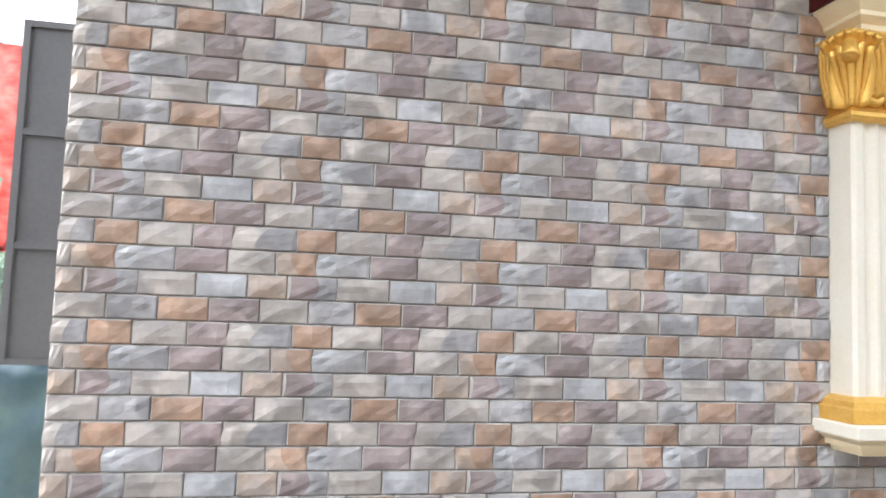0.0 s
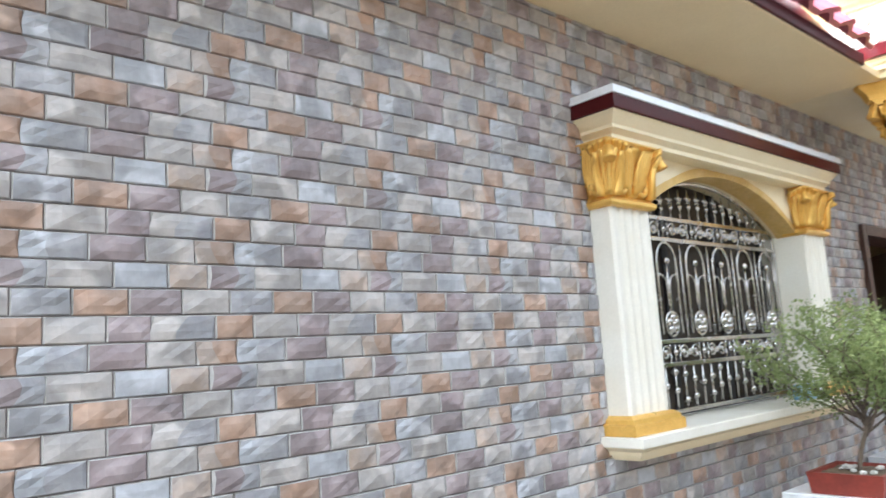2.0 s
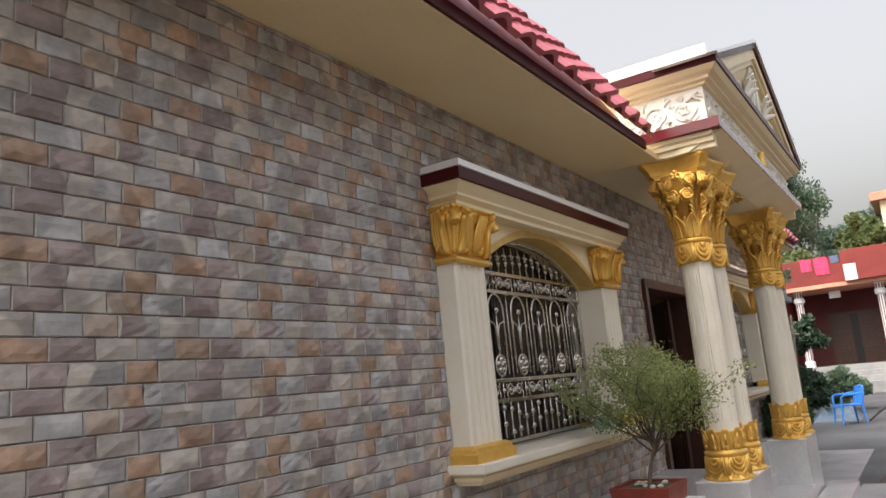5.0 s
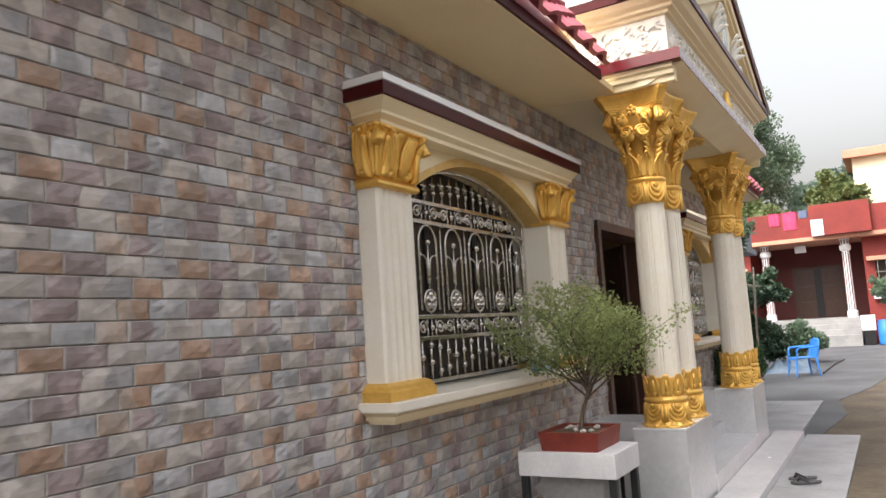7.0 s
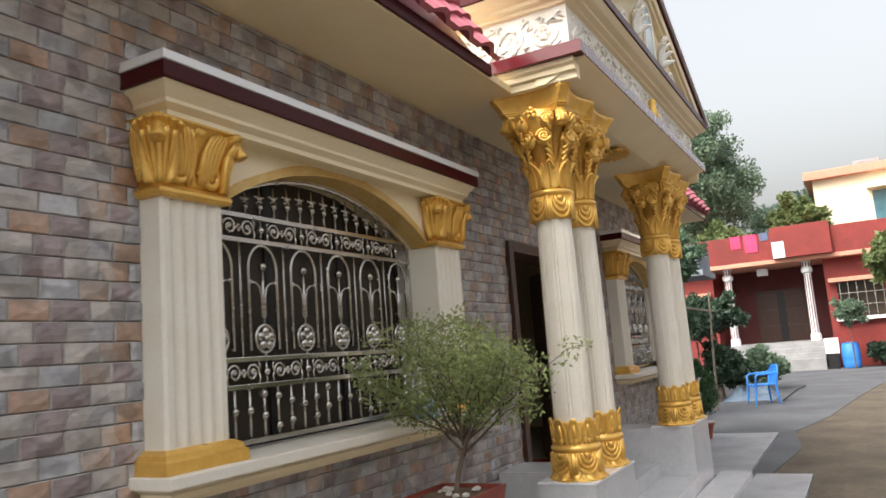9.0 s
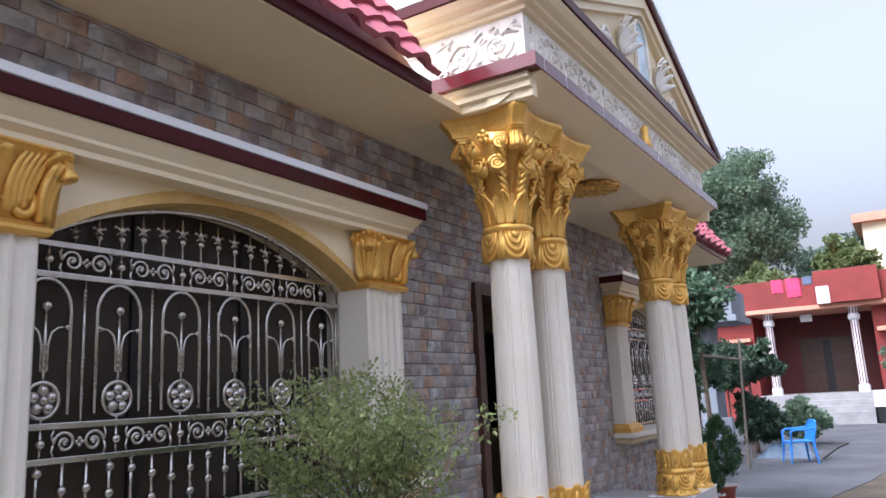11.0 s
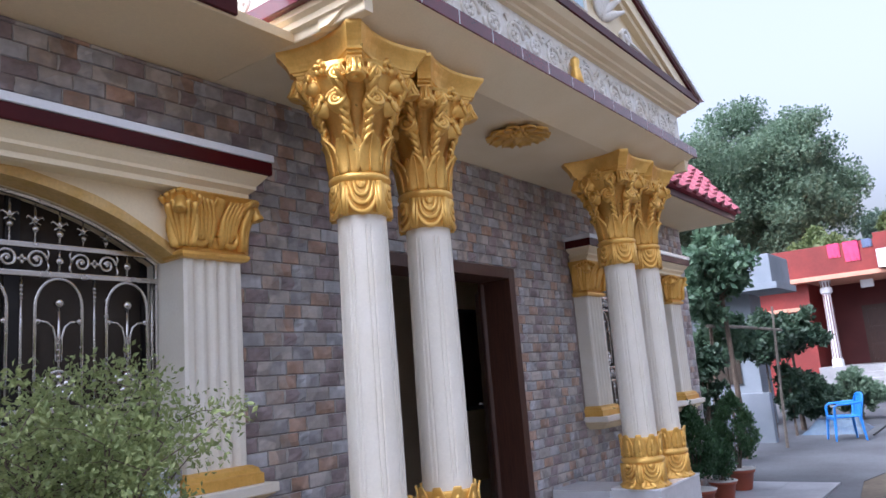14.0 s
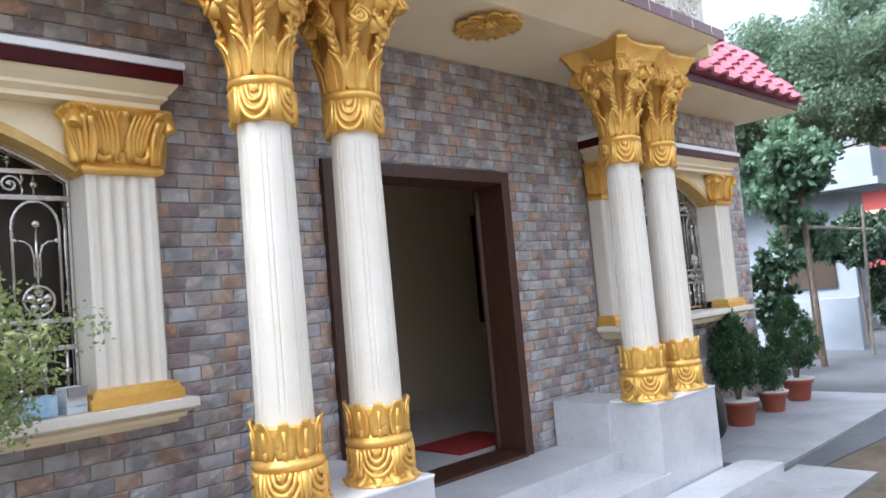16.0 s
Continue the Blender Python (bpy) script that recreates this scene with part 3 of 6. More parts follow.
            for k in range(5):
                u = (k - 2) / 2
                tube(bm, [mm @ Vector((u * (0.020 + 0.042 * v), 0.022 * abs(u) - 0.016 - 0.060 * v * v, 2.300 + 0.215 * v - 0.02 * abs(u) * v)) for v in [q / 7 for q in range(8)]], 0.013, 6, 0.015)
            part("acanthus_leaf", bm, M_GOLD, cap, "", True)
            bm = bmesh.new()
            for k in range(7):
                u = (k - 3) / 3
                leaf(bm, mm @ Matrix.Translation((u * 0.036, -0.050 + 0.022 * abs(u), 2.488)) @ pose(0, 0, 0, 12, u * 58, 0), 0.070, 0.044, 0.2, 0.9, 0.25, 0, 7, 0.016, 0.75)
            lathe_m = mm @ Matrix.Translation((0, -0.085, 2.452)) @ pose(0, 0, 0, -20)
            bell = bmesh.new()
            lathe(bell, ((0.0, 0.008), (0.030, 0.0), (0.034, 0.008), (0.026, 0.03), (0.028, 0.062), (0.012, 0.078)), 12)
            bmesh.ops.transform(bell, matrix=lathe_m, verts=bell.verts)
            copy = {v: bm.verts.new(v.co) for v in bell.verts}
            for face in bell.faces:
                bm.faces.new([copy[v] for v in face.verts])
            bell.free()
            part("leaf_tip", bm, M_GOLD, cap, "", True)
            # feathered curls rising from the foot, on both faces beside the corner
            for fm, reach in ((Matrix.Translation((cx + f * PW / 2, -0.119, 0)) @ Matrix.Diagonal((-f, 1, 1, 1)), 1.0), (Matrix.Translation((cx + f * (PW / 2 + 0.002), -0.117, 0)) @ rot_z(f * 90) @ Matrix.Diagonal((f, 1, 1, 1)), 0.72)):
                bm = bmesh.new()
                tube(bm, [fm @ Vector(((0.082 + a) * reach, -0.012, 2.352 + b)) for a, b in spiral(0.060, 1.6, 26, 0.14, 1)], 0.021, 7, 0.012)
                ball(bm, fm @ Vector((0.082 * reach, -0.010, 2.352)), 0.020, 8)
                for k in range(5):
                    u = k / 4
                    tube(bm, [fm @ Vector(((0.128 - 0.062 * u + (0.030 - 0.018 * u) * math.sin(2.6 * v) - (0.040 + 0.02 * u) * v) * reach, -0.008 - 0.030 * math.sin(math.pi * v * 0.6) - 0.03 * v ** 3, 2.318 + 0.042 * u + (0.205 - 0.035 * u) * v)) for v in [q / 7 for q in range(8)]], 0.020, 7, 0.008)
                part("feather_curl", bm, M_GOLD, cap, "", True)
        # hollow smooth leaf in the middle of the front
        bm = bmesh.new()
        leaf(bm, Matrix.Translation((cx, -0.118, 2.30)), 0.25, 0.105, 0.03, 0.5, -0.45, 0, 9, 0.02, 0.55)
        part("centre_leaf", bm, M_GOLD, cap, "", True)
    return t


surround = window_surround()
surround.matrix_basis = pose(WIN1, 0, 0)
copy_thing(surround, pose(WIN2, 0, 0) @ Matrix.Diagonal((0.955, 1, 1, 1)))

# tinted sliding panes behind the grilles
for i, cx in enumerate((WIN1, WIN2)):
    w = thing("window_%d" % (i + 1), "dark tinted sliding window panes in a black frame", "window", kind="structure")
    r = HALF - PW
    for k in range(3):
        a = cx - r + k * 2 * r / 3
        b = a + 2 * r / 3
        pane = part("pane", boxm(a + 0.03, b - 0.03, 0.205, 0.212, 1.20, 2.56), M_GLASS, w)
        pane.visible_shadow = False
        bm = bmesh.new()
        for p in ((a, a + 0.03), (b - 0.03, b)):
            box(bm, p[0], p[1], 0.19, 0.23, 1.18, 2.6)
        box(bm, a + 0.03, b - 0.03, 0.19, 0.23, 1.18, 1.22)
        part("window_frame", bm, M_DARKFRAME, w)


# ---------------- stainless window grille ----------------
def place(name, source, parent, x, z, first):
    if first:
        source.location = (x, 0, z)
    else:
        again(name, source, parent, Matrix.Translation((x, 0, z)))


def grille():
    t = thing("window_grille", "polished stainless steel grille with hoops, scrolls and fleur-de-lis finials", "window grille", group="window grilles")
    r = HALF - PW - 0.004
    Y = 0.10
    z_rail = (1.225, 1.475, 1.60, 2.165, 2.285)
    rails = []
    for z in z_rail:
        part("rail", boxm(-r, r, Y - 0.011, Y + 0.011, z - 0.012, z + 0.012, 0.003), M_STEEL, t)
    bm = bmesh.new()
    tube(bm, [(r * u / 14, Y, arch_z(r * u / 14) - 0.012) for u in range(-14, 15)], 0.012, 6)
    for s in (-1, 1):
        tube(bm, [(s * (r - 0.008), Y, 1.20), (s * (r - 0.008), Y, SPRING)], 0.011, 6)
    part("frame", bm, M_STEEL, t)
    n = 6
    pitch = 2 * r / n
    # hoop with its stem, arms and ring
    hw, hz0, hz1 = pitch * 0.32, 1.64, 2.15
    bm = bmesh.new()
    pts = [(-hw, Y, hz0)] + [(-hw, Y, 2.03)] + [(-hw * math.cos(a), Y, 2.03 + (hz1 - 2.03) * math.sin(a)) for a in [math.pi * k / 12 for k in range(1, 12)]] + [(hw, Y, 2.03), (hw, Y, hz0)]
    tube(bm, pts, 0.009, 6)
    for s in (-1, 1):
        tube(bm, [(s * 0.012, Y, 1.80), (s * 0.013, Y, 1.90), (s * 0.025, Y, 1.945), (s * 0.05, Y, 1.965), (s * (hw - 0.018), Y, 1.968)], 0.006, 6)
        ball(bm, (s * (hw - 0.012), Y, 1.968), 0.013, 8)
    tube(bm, [(0, Y, 1.76), (0, Y, 2.035)], 0.0075, 6)
    tube(bm, [(0, Y, 2.14), (0, Y, 2.165)], 0.006, 6)
    ball(bm, (0, Y, 2.045), 0.021, 10)
    for k in range(5):
        ball(bm, (0, Y, 1.80 + 0.024 * k), 0.011, 6, 0.6)
        for s in (-1, 1):
            ball(bm, (s * hw, Y, 1.74 + 0.022 * k), 0.010, 6, 0.6)
    hoop = part("hoop", bm, M_STEEL, t, "", True)
    bm = bmesh.new()
    tube(bm, [(0.064 * math.cos(a), Y, 1.695 + 0.066 * math.sin(a)) for a in [2 * math.pi * k / 18 for k in range(18)]], 0.009, 6, None, True)
    for k in range(5):
        a = 2 * math.pi * k / 5 + math.pi / 2
        ball(bm, (0.036 * math.cos(a), Y, 1.695 + 0.036 * math.sin(a)), 0.0235, 8)
    ball(bm, (0, Y - 0.01, 1.695), 0.018, 8)
    tube(bm, [(0, Y, 1.60), (0, Y, 1.637)], 0.006, 6)
    rosette = part("rosette", bm, M_STEEL, hoop, "", True)
    # twisted bar
    bm = bmesh.new()
    tube(bm, [(0, Y, 1.60), (0, Y, 2.165)], 0.0065, 6)
    for z0 in (1.68, 1.80, 1.93, 2.06):
        for k in range(4):
            ball(bm, (0, Y, z0 + 0.018 * k), 0.0105, 6, 0.6)
    bar = part("twisted_bar", bm, M_STEEL, t, "", True)
    # scroll pair for the narrow bands
    bm = bmesh.new()
    for s in (-1, 1):
        tube(bm, [(s * 0.058 + a, Y, b) for a, b in spiral(0.043, 1.5, 24, 0.2, s)], 0.0075, 6)
        ball(bm, (s * 0.058, Y, 0.0), 0.011, 6)
        tube(bm, [(s * 0.102, Y, 0.0), (s * 0.11, Y, 0.03), (s * 0.10, Y, 0.052)], 0.006, 5)
        tube(bm, [(s * 0.102, Y, 0.0), (s * 0.11, Y, -0.03), (s * 0.10, Y, -0.052)], 0.006, 5)
    for k in range(4):
        ball(bm, (0.012 * math.cos(k * 1.57), Y, 0.012 * math.sin(k * 1.57)), 0.010, 6)
    pair = part("scroll_ornament", bm, M_STEEL, t, "", True)
    bm = bmesh.new()
    tube(bm, [(0, Y, -0.055), (0, Y, 0.055)], 0.006, 6)
    ball(bm, (0, Y, 0), 0.019, 10)
    spindle = part("spindle", bm, M_STEEL, t, "", True)
    for i in range(n):
        cx = -r + pitch * (i + 0.5)
        if i == 0:
            hoop.location.x = cx
        else:
            h = again("hoop", hoop, t, Matrix.Translation((cx, 0, 0)))
            again("rosette", rosette, h, Matrix())
        for z in (2.225, 1.5375):
            place("spindle", spindle, t, cx, z, i == 0 and z > 2)
    for i in range(n + 1):
        cx = min(max(-r + pitch * i, -r + 0.03), r - 0.03)
        if i == 0:
            bar.location.x = cx
        else:
            again("twisted_bar", bar, t, Matrix.Translation((cx, 0, 0)))
        if 0 < i < n:
            for z in (2.225, 1.5375):
                place("scroll_ornament", pair, t, cx, z, i == 1 and z > 2)
    # finials under the arch
    bm = bmesh.new()
    ball(bm, (0, Y, 0.045), 0.017, 8)
    tube(bm, [(0, Y, 0), (0, Y, 0.07)], 0.0055, 6)
    tube(bm, [(0, Y, 0.07), (0, Y, 0.10), (0, Y, 0.155)], 0.013, 6, 0.002)
    for s in (-1, 1):
        tube(bm, [(0, Y, 0.075), (s * 0.014, Y, 0.092), (s * 0.030, Y, 0.100), (s * 0.036, Y, 0.088)], 0.008, 5, 0.003)
        tube(bm, [(0, Y, 0.078), (s * 0.014, Y, 0.07), (s * 0.024, Y, 0.064)], 0.006, 5, 0.003)
    fin = part("finial", bm, M_STEEL, t, "", True)
    k, first = 18, True
    for i in range(k):
        cx = -r + 2 * r * (i + 0.5) / k
        room = arch_z(cx) - 2.297
        if room < 0.05:
            continue
        sc = min(1.0, (room - 0.012) / 0.155)
        lift = max(room - 0.012 - 0.165, 0) * 0.6
        m = Matrix.Translation((cx, 0, 2.297 + lift)) @ Matrix.Diagonal((max(sc, 0.7), 1, sc, 1))
        if first:
            fin.matrix_basis, first = m, False
        else:
            again("finial", fin, t, m)
        if lift > 0.01:
            b2 = bmesh.new()
            tube(b2, [(cx, Y, 2.297), (cx, Y, 2.30 + lift)], 0.0055, 6)
            part("finial_stem", b2, M_STEEL, t)
    # ball bars at the foot
    bars = []
    for kind, balls in enumerate(((0.10, 0.20), (0.06, 0.155), (0.13,), (0.045, 0.185))):
        bm = bmesh.new()
        tube(bm, [(0, Y, 1.235), (0, Y, 1.465)], 0.0075, 6)
        for b in balls:
            ball(bm, (0, Y, 1.235 + b), 0.020, 10)
        bars.append(part("ball_bar", bm, M_STEEL, t, "", True))
    used = set()
    order = (1, 0, 2, 2, 0, 3, 1, 2)
    for i in range(19):
        cx = -r + 2 * r * (i + 0.5) / 19
        q = order[i % 8]
        if q in used:
            again("ball_bar", bars[q], t, Matrix.Translation((cx, 0, 0)))
        else:
            bars[q].location.x = cx
            used.add(q)
    return t


g1 = grille()
g1.matrix_basis = pose(WIN1, 0, 0)
copy_thing(g1, pose(WIN2, 0, 0) @ Matrix.Diagonal((0.955, 1, 1, 1)))


# ---------------- porch: steps and pedestals ----------------
steps = thing("porch_steps", "grey-white tiled porch floor and steps", "steps", kind="structure")
part("porch_floor", boxm(-1.10, 1.10, -0.56, -0.012, 0.0, PORCH_FLOOR, 0.004), M_MARBLE, steps)
part("step", boxm(-1.10, 1.10, -0.90, -0.56, 0.0, 0.23, 0.004), M_MARBLE, steps)
part("step", boxm(-2.25, 2.16, -1.22, -0.904, 0.0, 0.10, 0.004), M_MARBLE, steps)
for s, xi, xo in ((-1, 1.06, 1.93), (1, 1.05, 1.88)):
    ped = thing("pedestal", "grey-white tiled pedestal carrying a pair of columns", "pedestal", group="porch pedestals")
    a, b = sorted((s * xi, s * xo))
    part("block", boxm(a, b, -0.885, -0.50, 0.0, 0.694, 0.003), M_MARBLE, ped)
    c, d = sorted((s * 1.015, s * 1.47))
    part("neck", boxm(c, d, -0.50, -0.014, 0.0, 0.690, 0.003), M_MARBLE, ped)
    part("cap_slab", boxm(a - 0.004, b + 0.004, -0.889, -0.50, 0.694, 0.708, 0.003), M_WHITE_TILE, ped, "white polished top slab")


# ---------------- porch columns ----------------
def swags(bm, r, z, drop, around, radius, nested=3, turn=0.0):
    """Nested garland loops wrapped round a drum."""
    half = math.pi / around
    for k in range(around):
        mid = turn + 2 * math.pi * k / around
        for j in range(nested):
            f = 1 - j * 0.27
            pts = []
            for q in range(11):
                u = -1 + 2 * q / 10
                a = mid + u * half * 0.92 * f
                zz = z - drop * f * math.sqrt(max(1 - u * u, 0))
                rr = r + 0.006 * (1 - u * u)
                pts.append((rr * math.cos(a), rr * math.sin(a), zz))
            tube(bm, pts, radius * (0.85 + 0.15 * f), 6)
        a = mid
        ball(bm, (r * math.cos(a), r * math.sin(a), z - drop * 0.12), radius * 1.5, 8)
        a = mid + half
        tube(bm, [((r + 0.004) * math.cos(a), (r + 0.004) * math.sin(a), z), ((r + 0.010) * math.cos(a), (r + 0.010) * math.sin(a), z - drop * 0.6), ((r + 0.006) * math.cos(a), (r + 0.006) * math.sin(a), z - drop * 1.06)], radius * 1.5, 7, radius * 1.1)
        for s in (-1, 1):
            tube(bm, [((r + 0.004) * math.cos(a + s * 0.13), (r + 0.004) * math.sin(a + s * 0.13), z - drop * 0.1), ((r + 0.009) * math.cos(a + s * 0.12), (r + 0.009) * math.sin(a + s * 0.12), z - drop * 0.6), ((r + 0.013) * math.cos(a + s * 0.10), (r + 0.013) * math.sin(a + s * 0.10), z - drop * 1.02)], radius, 6, radius * 0.9)


def concave_square(half, depth, cut, n=8):
    """Outline of an abacus: four hollow sides and clipped corners."""
    pts, hw = [], half - cut
    for k in range(4):
        m = rot_z(90 * k)
        for i in range(n + 1):
            u = -1 + 2 * i / n
            pts.append(m @ Vector((u * hw, -(half - depth * (1 - u * u)), 0)))
    return pts


def column():
    t = thing("porch_column", "ivory fluted column with gold leaf base and Corinthian capital", "column", group="paired porch columns")
    # shaft: smooth, with narrow round-ended grooves
    bm = bmesh.new()
    n, fl = 128, 16
    levels = ((0.345, 0.128), (0.40, 0.1265), (0.44, 0.1262), (0.8, 0.125), (1.3, 0.121), (1.60, 0.1175), (1.63, 0.117), (1.70, 0.1165))
    rings = []
    for z, r in levels:
        ring = []
        for i in range(n):
            a = 2 * math.pi * i / n
            d = 0.0065 if i % 16 in (2, 6) and 0.43 < z < 1.61 else 0.0
            ring.append(bm.verts.new(((r - d) * math.cos(a), (r - d) * math.sin(a), z)))
        rings.append(ring)
    for p, q in zip(rings, rings[1:]):
        for i in range(n):
            bm.faces.new((p[i], p[(i + 1) % n], q[(i + 1) % n], q[i]))
    bm.faces.new(rings[0]), bm.faces.new(rings[-1])
    part("shaft", bm, M_WHITE, t, "ivory shaft with narrow grooves")
    # base
    bm = bmesh.new()
    lathe(bm, ((0.165, 0.0), (0.172, 0.006), (0.160, 0.03), (0.144, 0.07), (0.140, 0.12), (0.145, 0.165), (0.150, 0.178), (0.160, 0.186), (0.163, 0.198), (0.158, 0.21), (0.146, 0.216), (0.140, 0.24), (0.141, 0.30), (0.148, 0.352), (0.145, 0.362), (0.124, 0.362)), 32)
    base = part("base", bm, M_GOLD, t, "gold painted carved base", True)
    bm = bmesh.new()
    for k in range(10):
        leaf(bm, rot_z(36 * k) @ Matrix.Translation((0, -0.142, 0.225)), 0.160, 0.098, 0.02, 0.30, -0.10, 0, 8, 0.008, 0.55)
    part("petal_crown", bm, M_GOLD, base, "", True)
    bm = bmesh.new()
    for k in range(10):
        a = 2 * math.pi * (k + 0.5) / 10
        ball(bm, (0.146 * math.cos(a), 0.146 * math.sin(a), 0.245), 0.014, 8, 1.8)
        tube(bm, [(0.147 * math.cos(a), 0.147 * math.sin(a), 0.25), (0.150 * math.cos(a), 0.150 * math.sin(a), 0.345)], 0.010, 6)
    part("dart", bm, M_GOLD, base, "", True)
    bm = bmesh.new()
    swags(bm, 0.148, 0.172, 0.125, 5, 0.0125, 4, 3.93)
    part("swag", bm, M_GOLD, base, "", True)
    bm = bmesh.new()
    for k in range(12):
        leaf(bm, rot_z(30 * k + 15) @ Matrix.Translation((0, -0.150, 0.085)) @ pose(0, 0, 0, 180, 0, 0) @ Matrix.Diagonal((1, -1, 1, 1)), 0.085, 0.075, 0.15, 1.0, 0.2, 0, 6, 0.008, 0.4)
    part("foot_leaf", bm, M_GOLD, base, "", True)
    bm = bmesh.new()
    lathe(bm, ((0.0, 0.0), (0.178, 0.0), (0.182, 0.006), (0.178, 0.016), (0.166, 0.022)), 32)
    part("plinth", bm, M_GOLD, base)
    # necking drum with garlands, its foot hanging in lobes
    bm = bmesh.new()
    lathe(bm, ((0.117, 1.672), (0.130, 1.680), (0.136, 1.72), (0.137, 1.78), (0.131, 1.822), (0.138, 1.830), (0.147, 1.838), (0.150, 1.850), (0.147, 1.862), (0.136, 1.868), (0.128, 1.872)), 36)
    neck = part("neck_drum", bm, M_GOLD, t, "gold neck drum with garlands", True)
    bm = bmesh.new()
    swags(bm, 0.133, 1.826, 0.150, 5, 0.0130, 4, 3.93)
    part("garland", bm, M_GOLD, neck, "", True)
    # capital: a cup of eight leaves below a flaring bell
    bm = bmesh.new()
    lathe(bm, ((0.122, 1.866), (0.118, 1.93), (0.121, 2.03), (0.136, 2.12), (0.163, 2.22), (0.203, 2.31), (0.240, 2.385)), 36)
    cap = part("capital", bm, M_GOLD, t, "gold Corinthian capital", True)
    for k in range(8):
        bm = bmesh.new()
        leaf(bm, rot_z(45 * k + 22.5) @ Matrix.Translation((0, -0.122, 1.866)), 0.205, 0.128, 0.04, 0.80, -0.20, 0, 10, 0.016, 0.16)
        tube(bm, [rot_z(45 * k + 22.5) @ Vector((0, -0.130 - 0.012 * v - 0.03 * v ** 3, 1.875 + 0.165 * v)) for v in [q / 6 for q in range(7)]], 0.008, 6, 0.004)
        part("lower_leaf", bm, M_GOLD, cap, "", True)
        bm = bmesh.new()
        leaf(bm, rot_z(45 * k) @ Matrix.Translation((0, -0.120, 1.90)), 0.150, 0.075, 0.02, 0.20, -0.25, 0, 8, 0.012, 0.10)
        part("rear_leaf", bm, M_GOLD, cap, "", True)
    for k in range(4):
        corner = rot_z(90 * k + 45)
        # smooth tongue climbing to each corner between two feathered fronds
        bm = bmesh.new()
        rows = []
        for q in range(9):
            v = q / 8
            w, y, z = 0.018 + 0.040 * v ** 1.5, -(0.127 + 0.150 * v ** 2.0), 2.00 + 0.355 * v
            rows.append([bm.verts.new(corner @ Vector((u * w, y + 0.012 * u * u, z))) for u in (-1, -0.5, 0, 0.5, 1)])
        for p, q in zip(rows, rows[1:]):
            for i in range(4):
                bm.faces.new((p[i], p[i + 1], q[i + 1], q[i]))
        bmesh.ops.solidify(bm, geom=bm.faces[:], thickness=0.014)
        part("corner_tongue", bm, M_GOLD, cap, "", True)
        for s in (-1, 1):
            bm = bmesh.new()
            for i in range(8):
                u = i / 8
                x, y, z = s * (0.026 + 0.044 * u), -(0.131 + 0.135 * u ** 1.9), 2.01 + 0.31 * u
                pts = []
                for q in range(6):
                    v = q / 5
                    pts.append(corner @ Vector((x + s * (0.052 * v - 0.016 * v * v) * (0.75 + 0.5 * math.sin(3.0 * u + 0.2)), y - 0.004 - 0.016 * math.sin(math.pi * v) - 0.03 * v * u, z + 0.062 * v - 0.010 * v * v)))
                tube(bm, pts, 0.0175, 6, 0.007)
            tube(bm, [corner @ Vector((s * (0.024 + 0.046 * u), -(0.134 + 0.140 * u ** 1.9), 2.01 + 0.335 * u)) for u in [q / 8 for q in range(9)]], 0.012, 6, 0.011)
            part("frond", bm, M_GOLD, cap, "", True)
        # smooth tongue on each flank below the lower scrolls
        side = rot_z(90 * k)
        bm = bmesh.new()
        rows = []
        for q in range(8):
            v = q / 7
            w, y, z = 0.034 + 0.062 * v ** 1.6, -(0.124 + 0.062 * v ** 1.7), 2.00 + 0.20 * v
            rows.append([bm.verts.new(side @ Vector((u * w, y + 0.35 * w * u * u, z))) for u in (-1, -0.6, -0.2, 0.2, 0.6, 1)])
        for p, q in zip(rows, rows[1:]):
            for i in range(5):
                bm.faces.new((p[i], p[i + 1], q[i + 1], q[i]))
        bmesh.ops.solidify(bm, geom=bm.faces[:], thickness=0.016)
        part("side_tongue", bm, M_GOLD, cap, "", True)
        # two tiers of scrolls on both flanks of the corner
        for s in (-1, 1):
            for rr, zz, out, deg in ((0.049, 2.318, 0.250, 20), (0.054, 2.212, 0.206, 27)):
                bm = bmesh.new()
                m = rot_z(90 * k + 45 + s * deg) @ Matrix.Translation((0, -out, zz)) @ pose(0, 0, 0, -16)
                tube(bm, [m @ Vector((s * a, 0, b)) for a, b in spiral(rr, 2.2, 36, 0.1, 1)], 0.0115, 6)
                lathe_at = [bm.verts.new(m @ Vector((rr * 0.98 * math.cos(q * 0.3927), 0.010, rr * 0.98 * math.sin(q * 0.3927)))) for q in range(16)]
                lathe_bk = [bm.verts.new(m @ Vector((rr * 0.9 * math.cos(q * 0.3927), 0.07, rr * 0.9 * math.sin(q * 0.3927)))) for q in range(16)]
                bm.faces.new(lathe_at)
                for q in range(16):
                    bm.faces.new((lathe_at[q], lathe_at[(q + 1) % 16], lathe_bk[(q + 1) % 16], lathe_bk[q]))
                ball(bm, m @ Vector((0, -0.004, 0)), 0.012, 8)
                part("volute", bm, M_GOLD, cap, "", True)
        # hanging bell under each clipped corner
        bm = bmesh.new()
        m = corner @ Matrix.Translation((0, -0.278, 2.272)) @ pose(0, 0, 0, -14)
        lathe(bm, ((0.0, 0.012), (0.040, 0.0), (0.046, 0.006), (0.036, 0.030), (0.032, 0.070), (0.036, 0.092), (0.024, 0.106)), 16)
        bmesh.ops.transform(bm, matrix=m, verts=bm.verts)
        for q in range(5):
            a = math.pi * (q + 0.5) / 5 + math.pi
